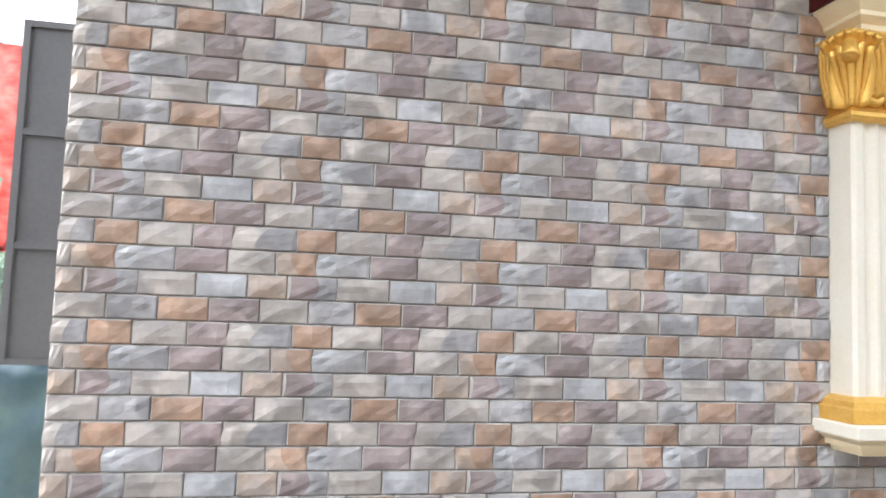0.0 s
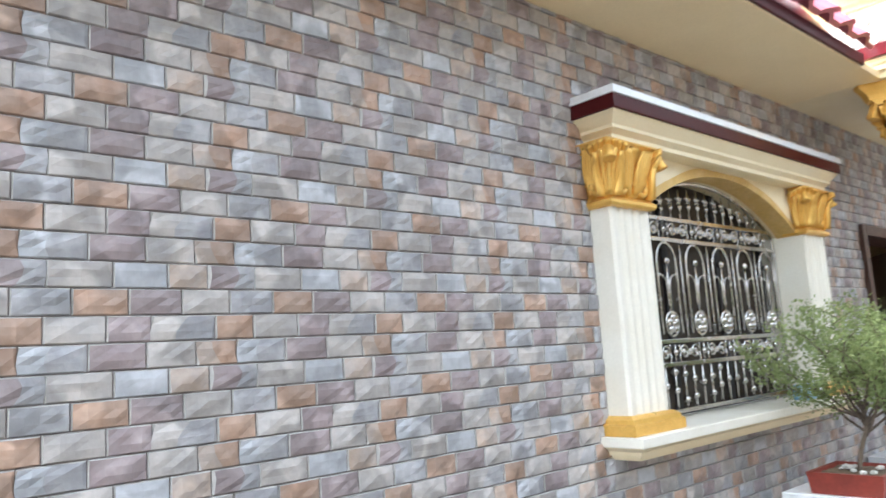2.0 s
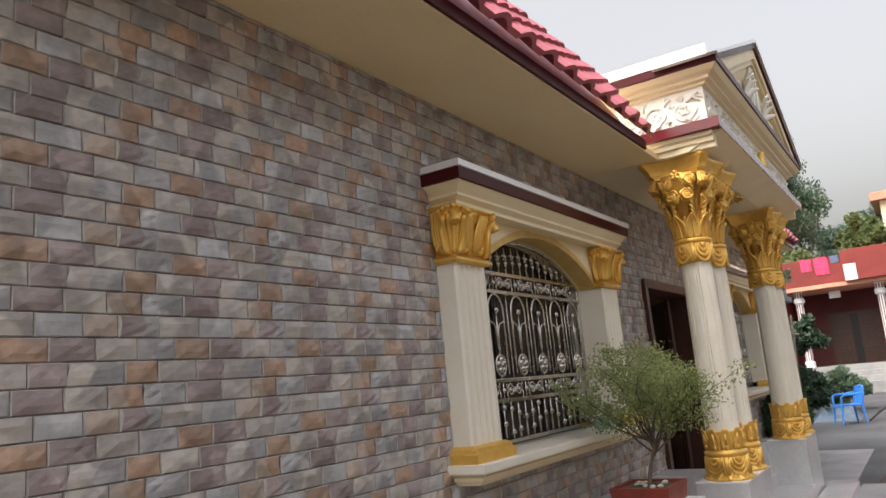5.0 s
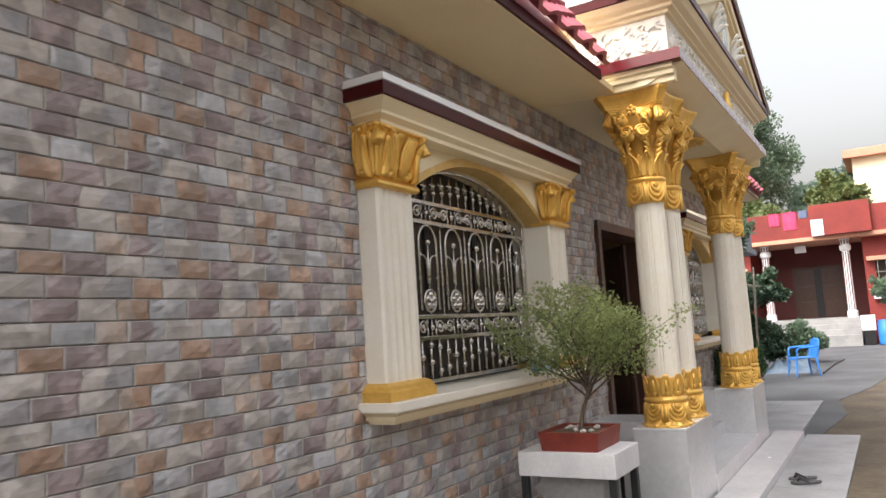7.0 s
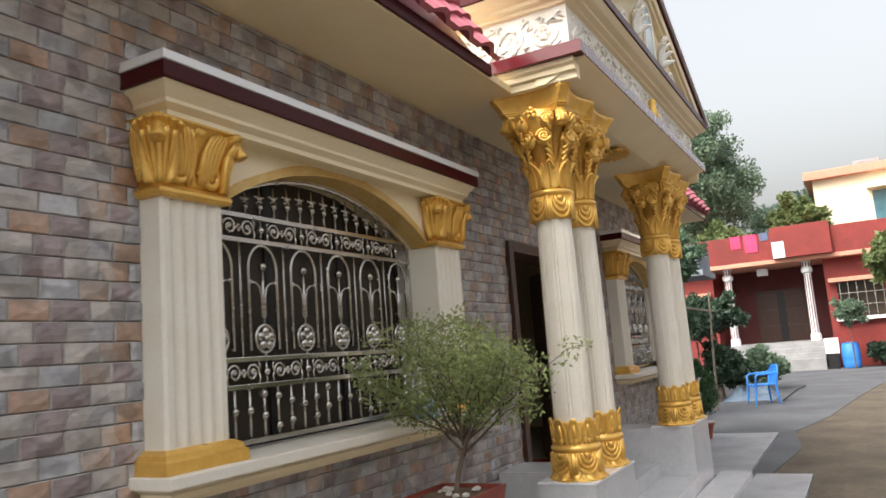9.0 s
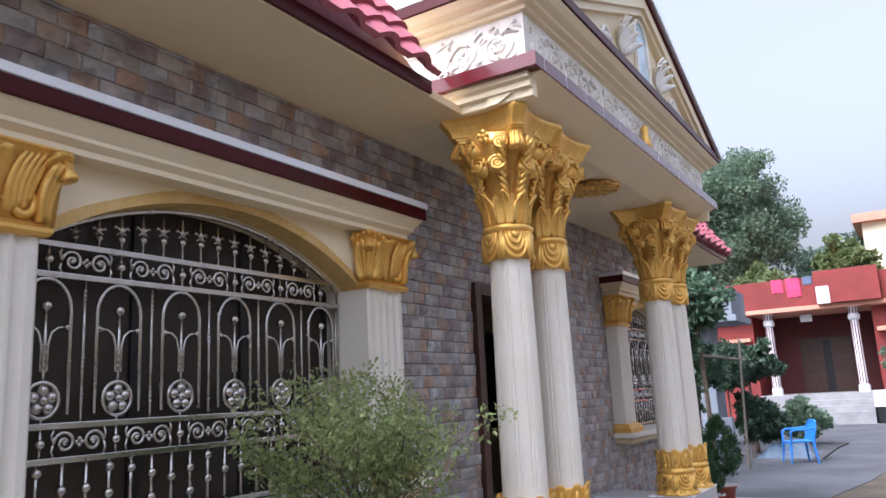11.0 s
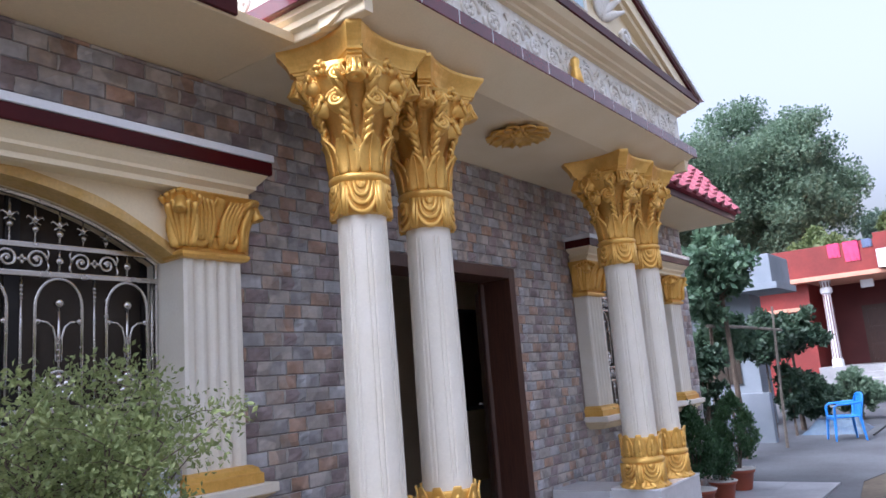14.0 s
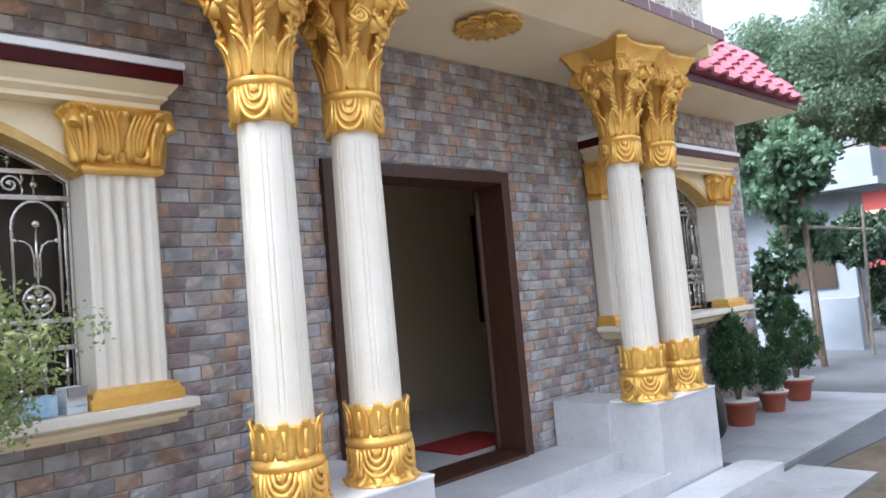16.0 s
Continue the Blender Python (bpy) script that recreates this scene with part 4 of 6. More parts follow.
            tube(bm, [m @ Vector((0.034 * math.cos(a), 0.034 * math.sin(a), 0.09)), m @ Vector((0.037 * math.cos(a), 0.037 * math.sin(a), 0.045)), m @ Vector((0.046 * math.cos(a), 0.046 * math.sin(a), 0.008))], 0.007, 5)
        part("corner_bud", bm, M_GOLD, cap, "", True)
        # flower in the middle of each hollow side
        bm = bmesh.new()
        m = rot_z(90 * k) @ Matrix.Translation((0, -0.208, 2.372))
        for q in range(5):
            a = 2 * math.pi * q / 5 + 0.3
            ball(bm, m @ Vector((0.027 * math.cos(a), -0.016, 0.027 * math.sin(a))), 0.019, 8, 1.0)
        ball(bm, m @ Vector((0, -0.032, 0)), 0.012, 8)
        part("side_flower", bm, M_GOLD, cap, "", True)
    bm = bmesh.new()
    rows = []
    for z, h in ((2.366, 0.212), (2.374, 0.219), (2.384, 0.219), (2.388, 0.229), (2.398, 0.231), (2.402, 0.241), (2.415, 0.243), (2.435, 0.250), (2.462, 0.264), (2.486, 0.280), (2.496, 0.285), (2.5125, 0.285)):
        rows.append([bm.verts.new((p.x, p.y, z)) for p in concave_square(h, 0.055, 0.048)])
    for p, q in zip(rows, rows[1:]):
        for i in range(len(p)):
            bm.faces.new((p[i], p[(i + 1) % len(p)], q[(i + 1) % len(p)], q[i]))
    bm.faces.new(rows[0]), bm.faces.new(rows[-1])
    part("abacus", bm, M_GOLD, t, "hollow-sided gold abacus")
    return t


col = column()
for i, x in enumerate((-1.752, -1.243, 1.186, 1.694)):
    if i == 0:
        col.matrix_basis = pose(x, COL_Y, 0.708)
    else:
        copy_thing(col, pose(x, COL_Y, 0.708))

# ---------------- porch entablature and pediment ----------------
PXL, PXR, PF = -2.035, 2.06, -1.045
ent = thing("porch_entablature", "cream and white porch entablature with relief frieze and red ledge", "entablature", kind="structure")
BED = ((0.0, SOFFIT + 0.001), (0.004, SOFFIT + 0.006), (0.006, SOFFIT + 0.042), (0.034, SOFFIT + 0.052), (0.036, SOFFIT + 0.082), (0.06, SOFFIT + 0.096), (0.062, 3.345))
for s, xe in ((-1, PXL), (1, PXR)):
    bm = bmesh.new()
    ends = [[bm.verts.new((xe + s * o, y, z)) for o, z in BED] + [bm.verts.new((xe - s * 0.05, y, 3.345)), bm.verts.new((xe - s * 0.05, y, SOFFIT + 0.001))] for y in (PF - 0.03, 0.0)]
    for i in range(len(ends[0])):
        k = (i + 1) % len(ends[0])
        bm.faces.new((ends[0][i], ends[0][k], ends[1][k], ends[1][i]))
    bm.faces.new(ends[0]), bm.faces.new(ends[1])
    part("bed_moulding", bm, M_CREAM, ent)
bm = bmesh.new()
sec = ((-0.86, SOFFIT + 0.0005), (PF - 0.097, 3.346), (-0.80, 3.346), (-0.80, SOFFIT + 0.0005))
ends = [[bm.verts.new((x, y, z)) for y, z in sec] for x in (PXL - 0.02, PXR + 0.02)]
for i in range(len(sec)):
    k = (i + 1) % len(sec)
    bm.faces.new((ends[0][i], ends[0][k], ends[1][k], ends[1][i]))
bm.faces.new(ends[0]), bm.faces.new(ends[1])
part("front_cove", bm, M_CREAM, ent)
bm = bmesh.new()
strip(bm, ((0.096, 3.345), (0.10, 3.349), (0.10, 3.426), (0.096, 3.43)), PXL, PXR, PF, 0.25)
ledge = part("ledge", bm, M_RED_LEDGE, ent, "glossy red tile ledge")
for k in range(14):
    x = PXL + 0.02 + k * 0.305
    part("ledge_joint", boxm(x - 0.003, x + 0.003, PF - 0.1015, PF - 0.098, 3.350, 3.427), M_WHITEBLOCK, ledge)
bm = bmesh.new()
strip(bm, ((0.0, 3.425), (0.0, 3.73)), PXL, PXR, PF, 0.25)
frieze = part("frieze", bm, M_PLASTER, ent, "white relief frieze")


def relief(u0, u1, place_at, seed):
    """Foliate plaster relief along one face: scrolls, small leaves and buds."""
    rng = random.Random(seed)
    bm = bmesh.new()
    n = max(2, round((u1 - u0) / 0.235))
    for i in range(n):
        u = u0 + (u1 - u0) * (i + 0.5) / n
        f = 1 if i % 2 else -1
        tube(bm, [place_at(u + a, 0.004, 3.565 + f * b * 0.95) for a, b in spiral(0.098, 1.6, 24, 0.15, f)], 0.013, 6, 0.009)
        for k in range(6):
            a = 2 * math.pi * k / 6
            bmesh.ops.create_uvsphere(bm, u_segments=6, v_segments=4, radius=0.017, matrix=Matrix.Translation(place_at(u + 0.03 * math.cos(a), 0.004, 3.565 + 0.03 * math.sin(a))))
        for k in range(11):
            du, dz = rng.uniform(-0.13, 0.13), rng.choice((-1, 1)) * rng.uniform(0.07, 0.135)
            tube(bm, [place_at(u + du, 0.002, 3.565 + dz), place_at(u + du + rng.uniform(-0.045, 0.045), 0.012, 3.565 + dz * 0.85), place_at(u + du + rng.uniform(-0.06, 0.06), 0.002, 3.565 + dz * 0.6)], 0.013, 5, 0.005)
    return bm


part("relief_scroll", relief(PXL + 0.06, PXR - 0.06, lambda u, o, z: Vector((u, PF - o, z)), 3), M_PLASTER, frieze, "", True)
part("relief_scroll", relief(PF + 0.06, -0.12, lambda u, o, z: Vector((PXL - o, u, z)), 4), M_PLASTER, frieze, "", True)
part("relief_scroll", relief(PF + 0.06, -0.12, lambda u, o, z: Vector((PXR + o, u, z)), 5), M_PLASTER, frieze, "", True)
bm = bmesh.new()
strip(bm, ((0.0, 3.728), (0.03, 3.732), (0.032, 3.752), (0.07, 3.762), (0.074, 3.782), (0.12, 3.80), (0.15, 3.832), (0.152, 3.842)), PXL, PXR, PF, 0.25)
part("cornice", bm, M_CREAM, ent)
bm = bmesh.new()
strip(bm, ((0.16, 3.840), (0.166, 3.843), (0.166, 3.904), (0.16, 3.908)), PXL, PXR, PF, 0.25)
part("cornice_band", bm, M_MAROON, ent, "maroon tile band")
for a, b in ((PXL - 0.172, PXL - 0.10), (PXR + 0.10, PXR + 0.172)):
    part("parapet_edge", boxm(a, b, PF - 0.10, 0.25, 3.909, 3.995, 0.004), M_WHITE_TILE, ent, "white glazed edge above the cornice")
bm = bmesh.new()
lathe(bm, ((0.028, 0.0), (0.034, 0.006), (0.030, 0.03), (0.024, 0.06), (0.018, 0.08), (0.024, 0.10), (0.022, 0.115), (0.006, 0.13)), 14)
bmesh.ops.transform(bm, matrix=Matrix.Translation((-0.02, PF - 0.055, 3.431)) @ Matrix.Diagonal((1.35, 1.35, 1.5, 1)), verts=bm.verts)
tagged(obj("ledge_finial", bm, M_GOLD, None, "", True), "small gold finial standing on the porch ledge", "finial")

ped = thing("pediment", "cream triangular pediment with maroon rakes and white relief", "pediment", pose((PXL + PXR) / 2, 0, 0), kind="structure")
HW, Z0, APEX, YF = 2.23, 3.885, 4.765, PF - 0.14
bm = bmesh.new()


def prism(bm, outline, y0, y1):
    a = [bm.verts.new((x, y0, z)) for x, z in outline]
    b = [bm.verts.new((x, y1, z)) for x, z in outline]
    bm.faces.new(a), bm.faces.new(b)
    for i in range(len(a)):
        bm.faces.new((a[i], a[(i + 1) % len(a)], b[(i + 1) % len(a)], b[i]))


prism(bm, ((-HW + 0.1, Z0), (HW - 0.1, Z0), (0, APEX - 0.08)), YF + 0.07, YF + 0.4)
part("tympanum", bm, M_CREAM, ped)
sl = math.atan2(APEX - Z0, HW)
for o, w, d, mt, nm in ((0.0, 0.05, 0.0, M_MAROON, "rake_edge"), (0.052, 0.10, 0.022, M_CREAM, "rake_moulding"), (0.154, 0.05, 0.05, M_CREAM, "rake_moulding")):
    for s in (-1, 1):
        bm = bmesh.new()
        dz0, dz1 = o / math.cos(sl), (o + w) / math.cos(sl)
        dx0, dx1 = o / math.sin(sl), (o + w) / math.sin(sl)
        prism(bm, ((s * (HW - dx0), Z0), (0, APEX - dz0), (0, APEX - dz1), (s * (HW - dx1), Z0)), YF - 0.03 + d, YF + 0.1)
        part(nm, bm, mt, ped)
for s in (-1, 1):
    bm = bmesh.new()
    prism(bm, ((s * (HW + 0.06), Z0 - 0.005), (0, APEX + 0.045), (0, APEX + 0.002), (s * HW, Z0 - 0.005)), YF - 0.05, YF + 0.45)
    part("roof_slab", bm, M_WHITE_TILE, ped, "white glazed slab over the rake")
# arched light and shell relief
bm = bmesh.new()
pts = [(-0.16, 4.0), (0.16, 4.0)] + [(0.16 * math.cos(a), 4.34 + 0.16 * math.sin(a)) for a in [math.pi * k / 10 for k in range(11)]]
prism(bm, pts, YF + 0.055, YF + 0.075)
win = part("arched_light", bm, M_SKYPANE, ped, "pale blue arched pane")
bm = bmesh.new()
tube(bm, [(x, YF + 0.055, z) for x, z in pts], 0.02, 6, None, True)
part("light_frame", bm, M_WHITE, win)
bm = bmesh.new()
for s in (-1, 1):
    for k in range(7):
        a = math.radians(-10 + 22 * k)
        c = Vector((s * 0.45, YF + 0.06, 4.08))
        leaf(bm, Matrix.Translation(c) @ pose(0, 0, 0, 0, s * (70 - 22 * k), 0), 0.26, 0.085, 0.1, 0.8, 0.2, 0, 7, 0.012, 0.4)
    tube(bm, [(s * (0.85 + a), YF + 0.06, 4.03 + b) for a, b in spiral(0.09, 1.5, 22, 0.2, s)], 0.018, 6)
    tube(bm, [(s * 0.75, YF + 0.06, 4.05), (s * 1.15, YF + 0.05, 4.0), (s * 1.45, YF + 0.06, 3.99)], 0.022, 6, 0.008)
part("shell_relief", bm, M_PLASTER, ped, "white shell and scroll relief", True)
tagged(obj("porch_roof", boxm(PXL - 0.1, PXR + 0.1, YF + 0.4, 0.8, 3.89, 3.96), M_CEMENT), "flat cement porch roof slab", "roof", kind="structure")

# ceiling rosette
ros = thing("ceiling_rosette", "carved gold leaf rosette on the porch ceiling", "ceiling rosette", pose(-0.069, -0.649, SOFFIT) @ Matrix.Diagonal((1.15, 1.15, 1, 1)))
bm = bmesh.new()
lathe(bm, ((0.10, -0.012), (0.10, 0.0)), 20)
part("disc", bm, M_GOLD, ros)
for k in range(10):
    bm = bmesh.new()
    leaf(bm, rot_z(36 * k) @ Matrix.Translation((0, -0.045, -0.010)) @ pose(0, 0, 0, 90), 0.15, 0.118, 0.02, 0.45, -0.35, 0, 7, 0.012, 0.85)
    part("petal", bm, M_GOLD, ros, "", True)
bm = bmesh.new()
ball(bm, (0, 0, -0.02), 0.032, 12, 0.8)
for k in range(8):
    ball(bm, (0.042 * math.cos(k * 0.785), 0.042 * math.sin(k * 0.785), -0.02), 0.014, 8)
part("boss", bm, M_GOLD, ros, "", True)

# ---------------- roof tiles ----------------
SL, TW, TL = radians(58), 0.27, 0.128
roof = thing("roof", "pink-red interlocking roof tiles on the sloping eave", "roof", kind="structure")
bm = bmesh.new()
cs, ROWS_T = [], 5
for q in range(9):
    u = q / 8
    cs.append((u * (TW + 0.012), 0.048 * math.sin(math.pi * min(u / 0.62, 1)) if u < 0.62 else 0.003))
lo, hi, lo2, hi2 = [], [], [], []
for x, z in cs:
    lo.append(bm.verts.new((x, 0, z + 0.040))), hi.append(bm.verts.new((x, TL + 0.05, z + 0.004)))
    lo2.append(bm.verts.new((x, 0, z + 0.006))), hi2.append(bm.verts.new((x, TL + 0.05, z - 0.010)))
for i in range(8):
    bm.faces.new((lo[i], lo[i + 1], hi[i + 1], hi[i]))
    bm.faces.new((lo2[i], lo2[i + 1], lo[i + 1], lo[i]))
    bm.faces.new((lo2[i], lo2[i + 1], hi2[i + 1], hi2[i]))
for i in (0, 8):
    bm.faces.new((lo[i], hi[i], hi2[i], lo2[i]))
first = part("roof_tile", bm, M_ROOF, roof)
done = False
for xa, xb, hip in ((WALL_L - 0.55, -2.40, -1), (2.40, WALL_R + 0.19, 1)):
    nx = int((xb - xa) / TW)
    for j in range(ROWS_T):
        cut = (j + 0.6) * TL * math.cos(SL)
        for i in range(nx):
            x = xa + (xb - xa) * i / nx
            if hip > 0 and x + TW > xb - cut + 0.15:
                continue
            if hip < 0 and x < xa + cut - 0.15:
                continue
            m = pose(x, EAVE_Y - 0.045, SOFFIT + 0.075, math.degrees(SL)) @ Matrix.Translation((0, j * TL, 0.02)) @ pose(0, 0, 0, random.uniform(-0.6, 0.6), 0, random.uniform(-0.4, 0.4))
            if not done:
                first.matrix_basis, done = m, True
            else:
                again("roof_tile", first, roof, m)
    bm = bmesh.new()
    m = pose(0, EAVE_Y + 0.012, SOFFIT + 0.07, math.degrees(SL))
    L = ROWS_T * TL
    tri = L * math.cos(SL)
    q = [Vector((xa + 0.02, 0, 0)), Vector((xb - 0.02, 0, 0)), Vector((xb - (tri if hip > 0 else 0) - 0.02, L, 0)), Vector((xa + (tri if hip < 0 else 0) + 0.02, L, 0))]
    up = [bm.verts.new(m @ p) for p in q]
    dn = [bm.verts.new(m @ (p - Vector((0, 0, 0.03)))) for p in q]
    bm.faces.new(up), bm.faces.new(dn)
    for i in range(4):
        bm.faces.new((up[i], up[(i + 1) % 4], dn[(i + 1) % 4], dn[i]))
    part("roof_bed", bm, M_ROOF, roof)
    # hip cover at the open end
    bm = bmesh.new()
    p0 = m @ Vector((xb if hip > 0 else xa, 0, 0.03))
    p1 = m @ Vector((xb - tri if hip > 0 else xa + tri, L, 0.03))
    tube(bm, [p0, p1], 0.045, 8)
    part("hip_cover", bm, M_ROOF, roof)
    # slope returning round the end of the house
    bm = bmesh.new()
    xe = xb if hip > 0 else xa
    q = [Vector((xe, p0.y, p0.z - 0.03)), Vector((xe, 7.0, p0.z - 0.03)), Vector((xe - hip * tri, 7.0, p1.z - 0.03)), Vector((xe - hip * tri, p1.y, p1.z - 0.03))]
    up = [bm.verts.new(p) for p in q]
    dn = [bm.verts.new(p - Vector((0, 0, 0.03))) for p in q]
    bm.faces.new(up), bm.faces.new(dn)
    for i in range(4):
        bm.faces.new((up[i], up[(i + 1) % 4], dn[(i + 1) % 4], dn[i]))
    part("end_slope", bm, M_ROOF, roof)
    bm = bmesh.new()
    box(bm, *sorted((xe, xe - hip * 0.75)), 0.25, 7.0, SOFFIT + 0.002, SOFFIT + 0.06)
    part("end_soffit", bm, M_SOFFIT, roof)


# ---------------- planter by the window ----------------
def branches(bm, base, height, spread, count, r, rng, wig=0.05):
    tips = []
    for k in range(count):
        a = 2 * math.pi * k / count + rng.uniform(-0.4, 0.4)
        reach = spread * rng.uniform(0.35, 1.0)
        top = height * rng.uniform(0.55, 1.0)
        start = Vector(base) + Vector((0, 0, height * rng.uniform(0.0, 0.22)))
        p = [start]
        for q in range(1, 6):
            s = q / 5
            p.append(start + Vector((math.cos(a) * reach * s ** 0.9 + rng.uniform(-wig, wig) * s, math.sin(a) * reach * s ** 0.9 + rng.uniform(-wig, wig) * s, (Vector(base).z + top - start.z) * s ** 1.05)))
        tube(bm, p, r, 5, r * 0.25)
        for q in range(2, 6):
            tips.append(p[q])
            d = Vector((rng.uniform(-1, 1), rng.uniform(-1, 1), rng.uniform(0.0, 0.8))).normalized() * spread * 0.38
            tube(bm, [p[q], p[q] + d * 0.5 + Vector((0, 0, 0.02)), p[q] + d], r * 0.4, 4, r * 0.12)
            tips.append(p[q] + d), tips.append(p[q] + d * 0.55)
    return tips


PCX, PCY = -3.05, -0.50
stand = thing("planter_stand", "white-washed block planter top on black iron legs", "planter stand")
part("top_block", boxm(PCX - 0.23, PCX + 0.23, PCY - 0.305, PCY + 0.305, 0.61, 0.755, 0.008), M_WHITEBLOCK, stand)
for sx in (-1, 1):
    for sy in (-1, 1):
        cx, cy = PCX + sx * 0.20, PCY + sy * 0.275
        part("leg", boxm(cx - 0.022, cx + 0.022, cy - 0.022, cy + 0.022, 0.008, 0.61, 0.003), M_IRON, stand)
part("back_sheet", boxm(PCX + 0.212, PCX + 0.22, PCY - 0.2, PCY + 0.2, 0.02, 0.60), M_IRON, stand)
part("lower_block", boxm(PCX - 0.15, PCX + 0.15, PCY - 0.2, PCY + 0.2, 0.008, 0.60, 0.01), M_CEMENT, stand, "rough grey cement block")
pot = thing("square_planter", "dark red painted square planter filled with dry soil", "planter")
bm = bmesh.new()
rows = []
for z, h, hy in ((0.756, 0.195, 0.175), (0.868, 0.21, 0.19), (0.868, 0.19, 0.17), (0.835, 0.188, 0.168)):
    rows.append([bm.verts.new((PCX + a * h, PCY - 0.02 + b * hy, z)) for a, b in ((-1, -1), (1, -1), (1, 1), (-1, 1))])
for p, q in zip(rows, rows[1:]):
    for i in range(4):
        bm.faces.new((p[i], p[(i + 1) % 4], q[(i + 1) % 4], q[i]))
bm.faces.new(rows[0])
part("planter_box", bm, M_POTRED, pot)
bm = bmesh.new()
bmesh.ops.create_grid(bm, x_segments=10, y_segments=10, size=0.5, matrix=Matrix.Translation((PCX, PCY - 0.02, 0.85)) @ Matrix.Diagonal((0.377, 0.337, 1, 1)))
for v in bm.verts:
    v.co.z += noise.noise(v.co * 18) * 0.012
part("soil", bm, M_SOIL, pot)
bm = bmesh.new()
rng = random.Random(5)
for k in range(9):
    bmesh.ops.create_icosphere(bm, subdivisions=1, radius=rng.uniform(0.012, 0.025), matrix=Matrix.Translation((PCX + rng.uniform(-0.1, 0.12), PCY - 0.02 + rng.uniform(-0.1, 0.1), 0.863)) @ Matrix.Diagonal((1.3, 1, 0.7, 1)))
tagged(part("pebbles", bm, M_PEBBLE, pot, "pale pebbles on the soil"), kind="stuff")
shrub = thing("potted_shrub", "airy olive-green shrub with thin stems in the red planter", "shrub")
bm = bmesh.new()
rng = random.Random(11)
tube(bm, [(PCX, PCY - 0.02, 0.835), (PCX + 0.02, PCY - 0.04, 0.96), (PCX + 0.05, PCY - 0.08, 1.10)], 0.014, 7, 0.011)
tips = branches(bm, (PCX + 0.04, PCY - 0.07, 1.03), 0.66, 0.48, 20, 0.0075, rng)
part("stem", bm, M_BARK, shrub)
leaves("foliage", [(p.x, p.y, p.z, rng.uniform(0.05, 0.11)) for p in tips if p.z > 1.12], (1, 1, 1), 0.025, 10500, M_LEAF_SHRUB, shrub, "", 21, 0.5, 0, 2.6)

# things on the sill behind the shrub
tagged(obj("plastic_packet", boxm(-2.66, -2.49, -0.15, -0.05, 1.191, 1.285, 0.015), M_PACKET), "blue and white plastic packet lying on the window sill", "packet")
carton = thing("carton", "small grey-white open carton standing on the window sill", "carton", pose(-2.42, -0.09, 1.191, 0, 0, 8))
part("carton_body", boxm(-0.045, 0.045, -0.05, 0.05, 0, 0.115, 0.004), M_WHITEBLOCK, carton)
part("carton_flap", boxm(-0.043, 0.043, -0.066, -0.052, 0.075, 0.117, 0.002), M_CEMENT, carton, "grey bent flap")
part("carton_band", boxm(-0.046, 0.046, -0.0515, 0.0515, 0.028, 0.038), M_PACKET, carton, "printed blue band")


# ---------------- potted thujas by the far window ----------------
def round_pot(x, y, z, r, h, label):
    t = thing("flower_pot", label, "flower pot", pose(x, y, z), group="terracotta pots on the apron")
    bm = bmesh.new()
    lathe(bm, ((r * 0.66, 0.0), (r * 0.70, 0.01), (r * 0.92, h * 0.84), (r * 1.02, h * 0.85), (r * 1.04, h * 0.97), (r, h), (r * 0.92, h), (r * 0.88, h * 0.88)), 28)
    part("pot_body", bm, M_TERRA, t, "", True)
    bm = bmesh.new()
    lathe(bm, ((r * 1.02, h * 0.985), (r * 1.10, h * 0.99), (r * 1.11, h * 1.03), (r * 0.97, h * 1.035)), 28)
    part("pot_rim", bm, M_PEBBLE, t, "dusty pale rim", True)
    bm = bmesh.new()
    lathe(bm, ((r * 0.89, h * 0.86), (r * 0.89, h * 0.93), (r * 0.4, h * 0.96)), 20)
    part("soil", bm, M_SOIL, t)
    return t


def thuja(x, y, z, height, width, seed, count):
    t = thing("thuja", "dense dark green thuja shrub growing in a terracotta pot", "shrub", pose(x, y, z), group="potted thujas")
    rng = random.Random(seed)
    bm = bmesh.new()
    for k in range(4):
        a = k * 1.6
        tube(bm, [(0.01 * math.cos(a), 0.01 * math.sin(a), -0.03), (0.05 * math.cos(a), 0.05 * math.sin(a), height * 0.3), (0.09 * math.cos(a), 0.09 * math.sin(a), height * 0.6)], 0.010, 5, 0.004)
    part("stem", bm, M_BARK, t)
    c = []
    for k in range(150):
        u = rng.random()
        zz = height * (0.18 + 0.82 * u)
        rr = width * math.sin(math.pi * min(0.12 + 0.88 * u, 1) ** 0.85) ** 0.8 * 0.95
        a = rng.uniform(0, 6.283)
        f = rng.uniform(0.55, 1)
        c.append((rr * f * math.cos(a), rr * f * math.sin(a), zz, rng.uniform(0.035, 0.07)))
    leaves("foliage", c, (1, 1, 1.5), 0.042, count, M_LEAF_THUJA, t, "", seed, 1.6, 0, 3.0)
    return t


for x, y, r, h, ph, pw, sd in ((3.73, -0.20, 0.17, 0.24, 0.84, 0.25, 31), (4.53, -0.20, 0.15, 0.21, 0.42, 0.17, 32), (5.28, -0.18, 0.17, 0.24, 0.86, 0.27, 33)):
    round_pot(x, y, 0.035, r, h, "terracotta coloured flower pot standing on the white apron")
    thuja(x, y, 0.035 + h * 0.93, ph, pw, sd, 6500 if ph > 0.5 else 2200)

# black bag against the wall behind the pots
bm = bmesh.new()
bmesh.ops.create_icosphere(bm, subdivisions=3, radius=0.2, matrix=Matrix.Translation((3.0, -0.22, 0.27)) @ Matrix.Diagonal((1.15, 0.8, 1.35, 1)))
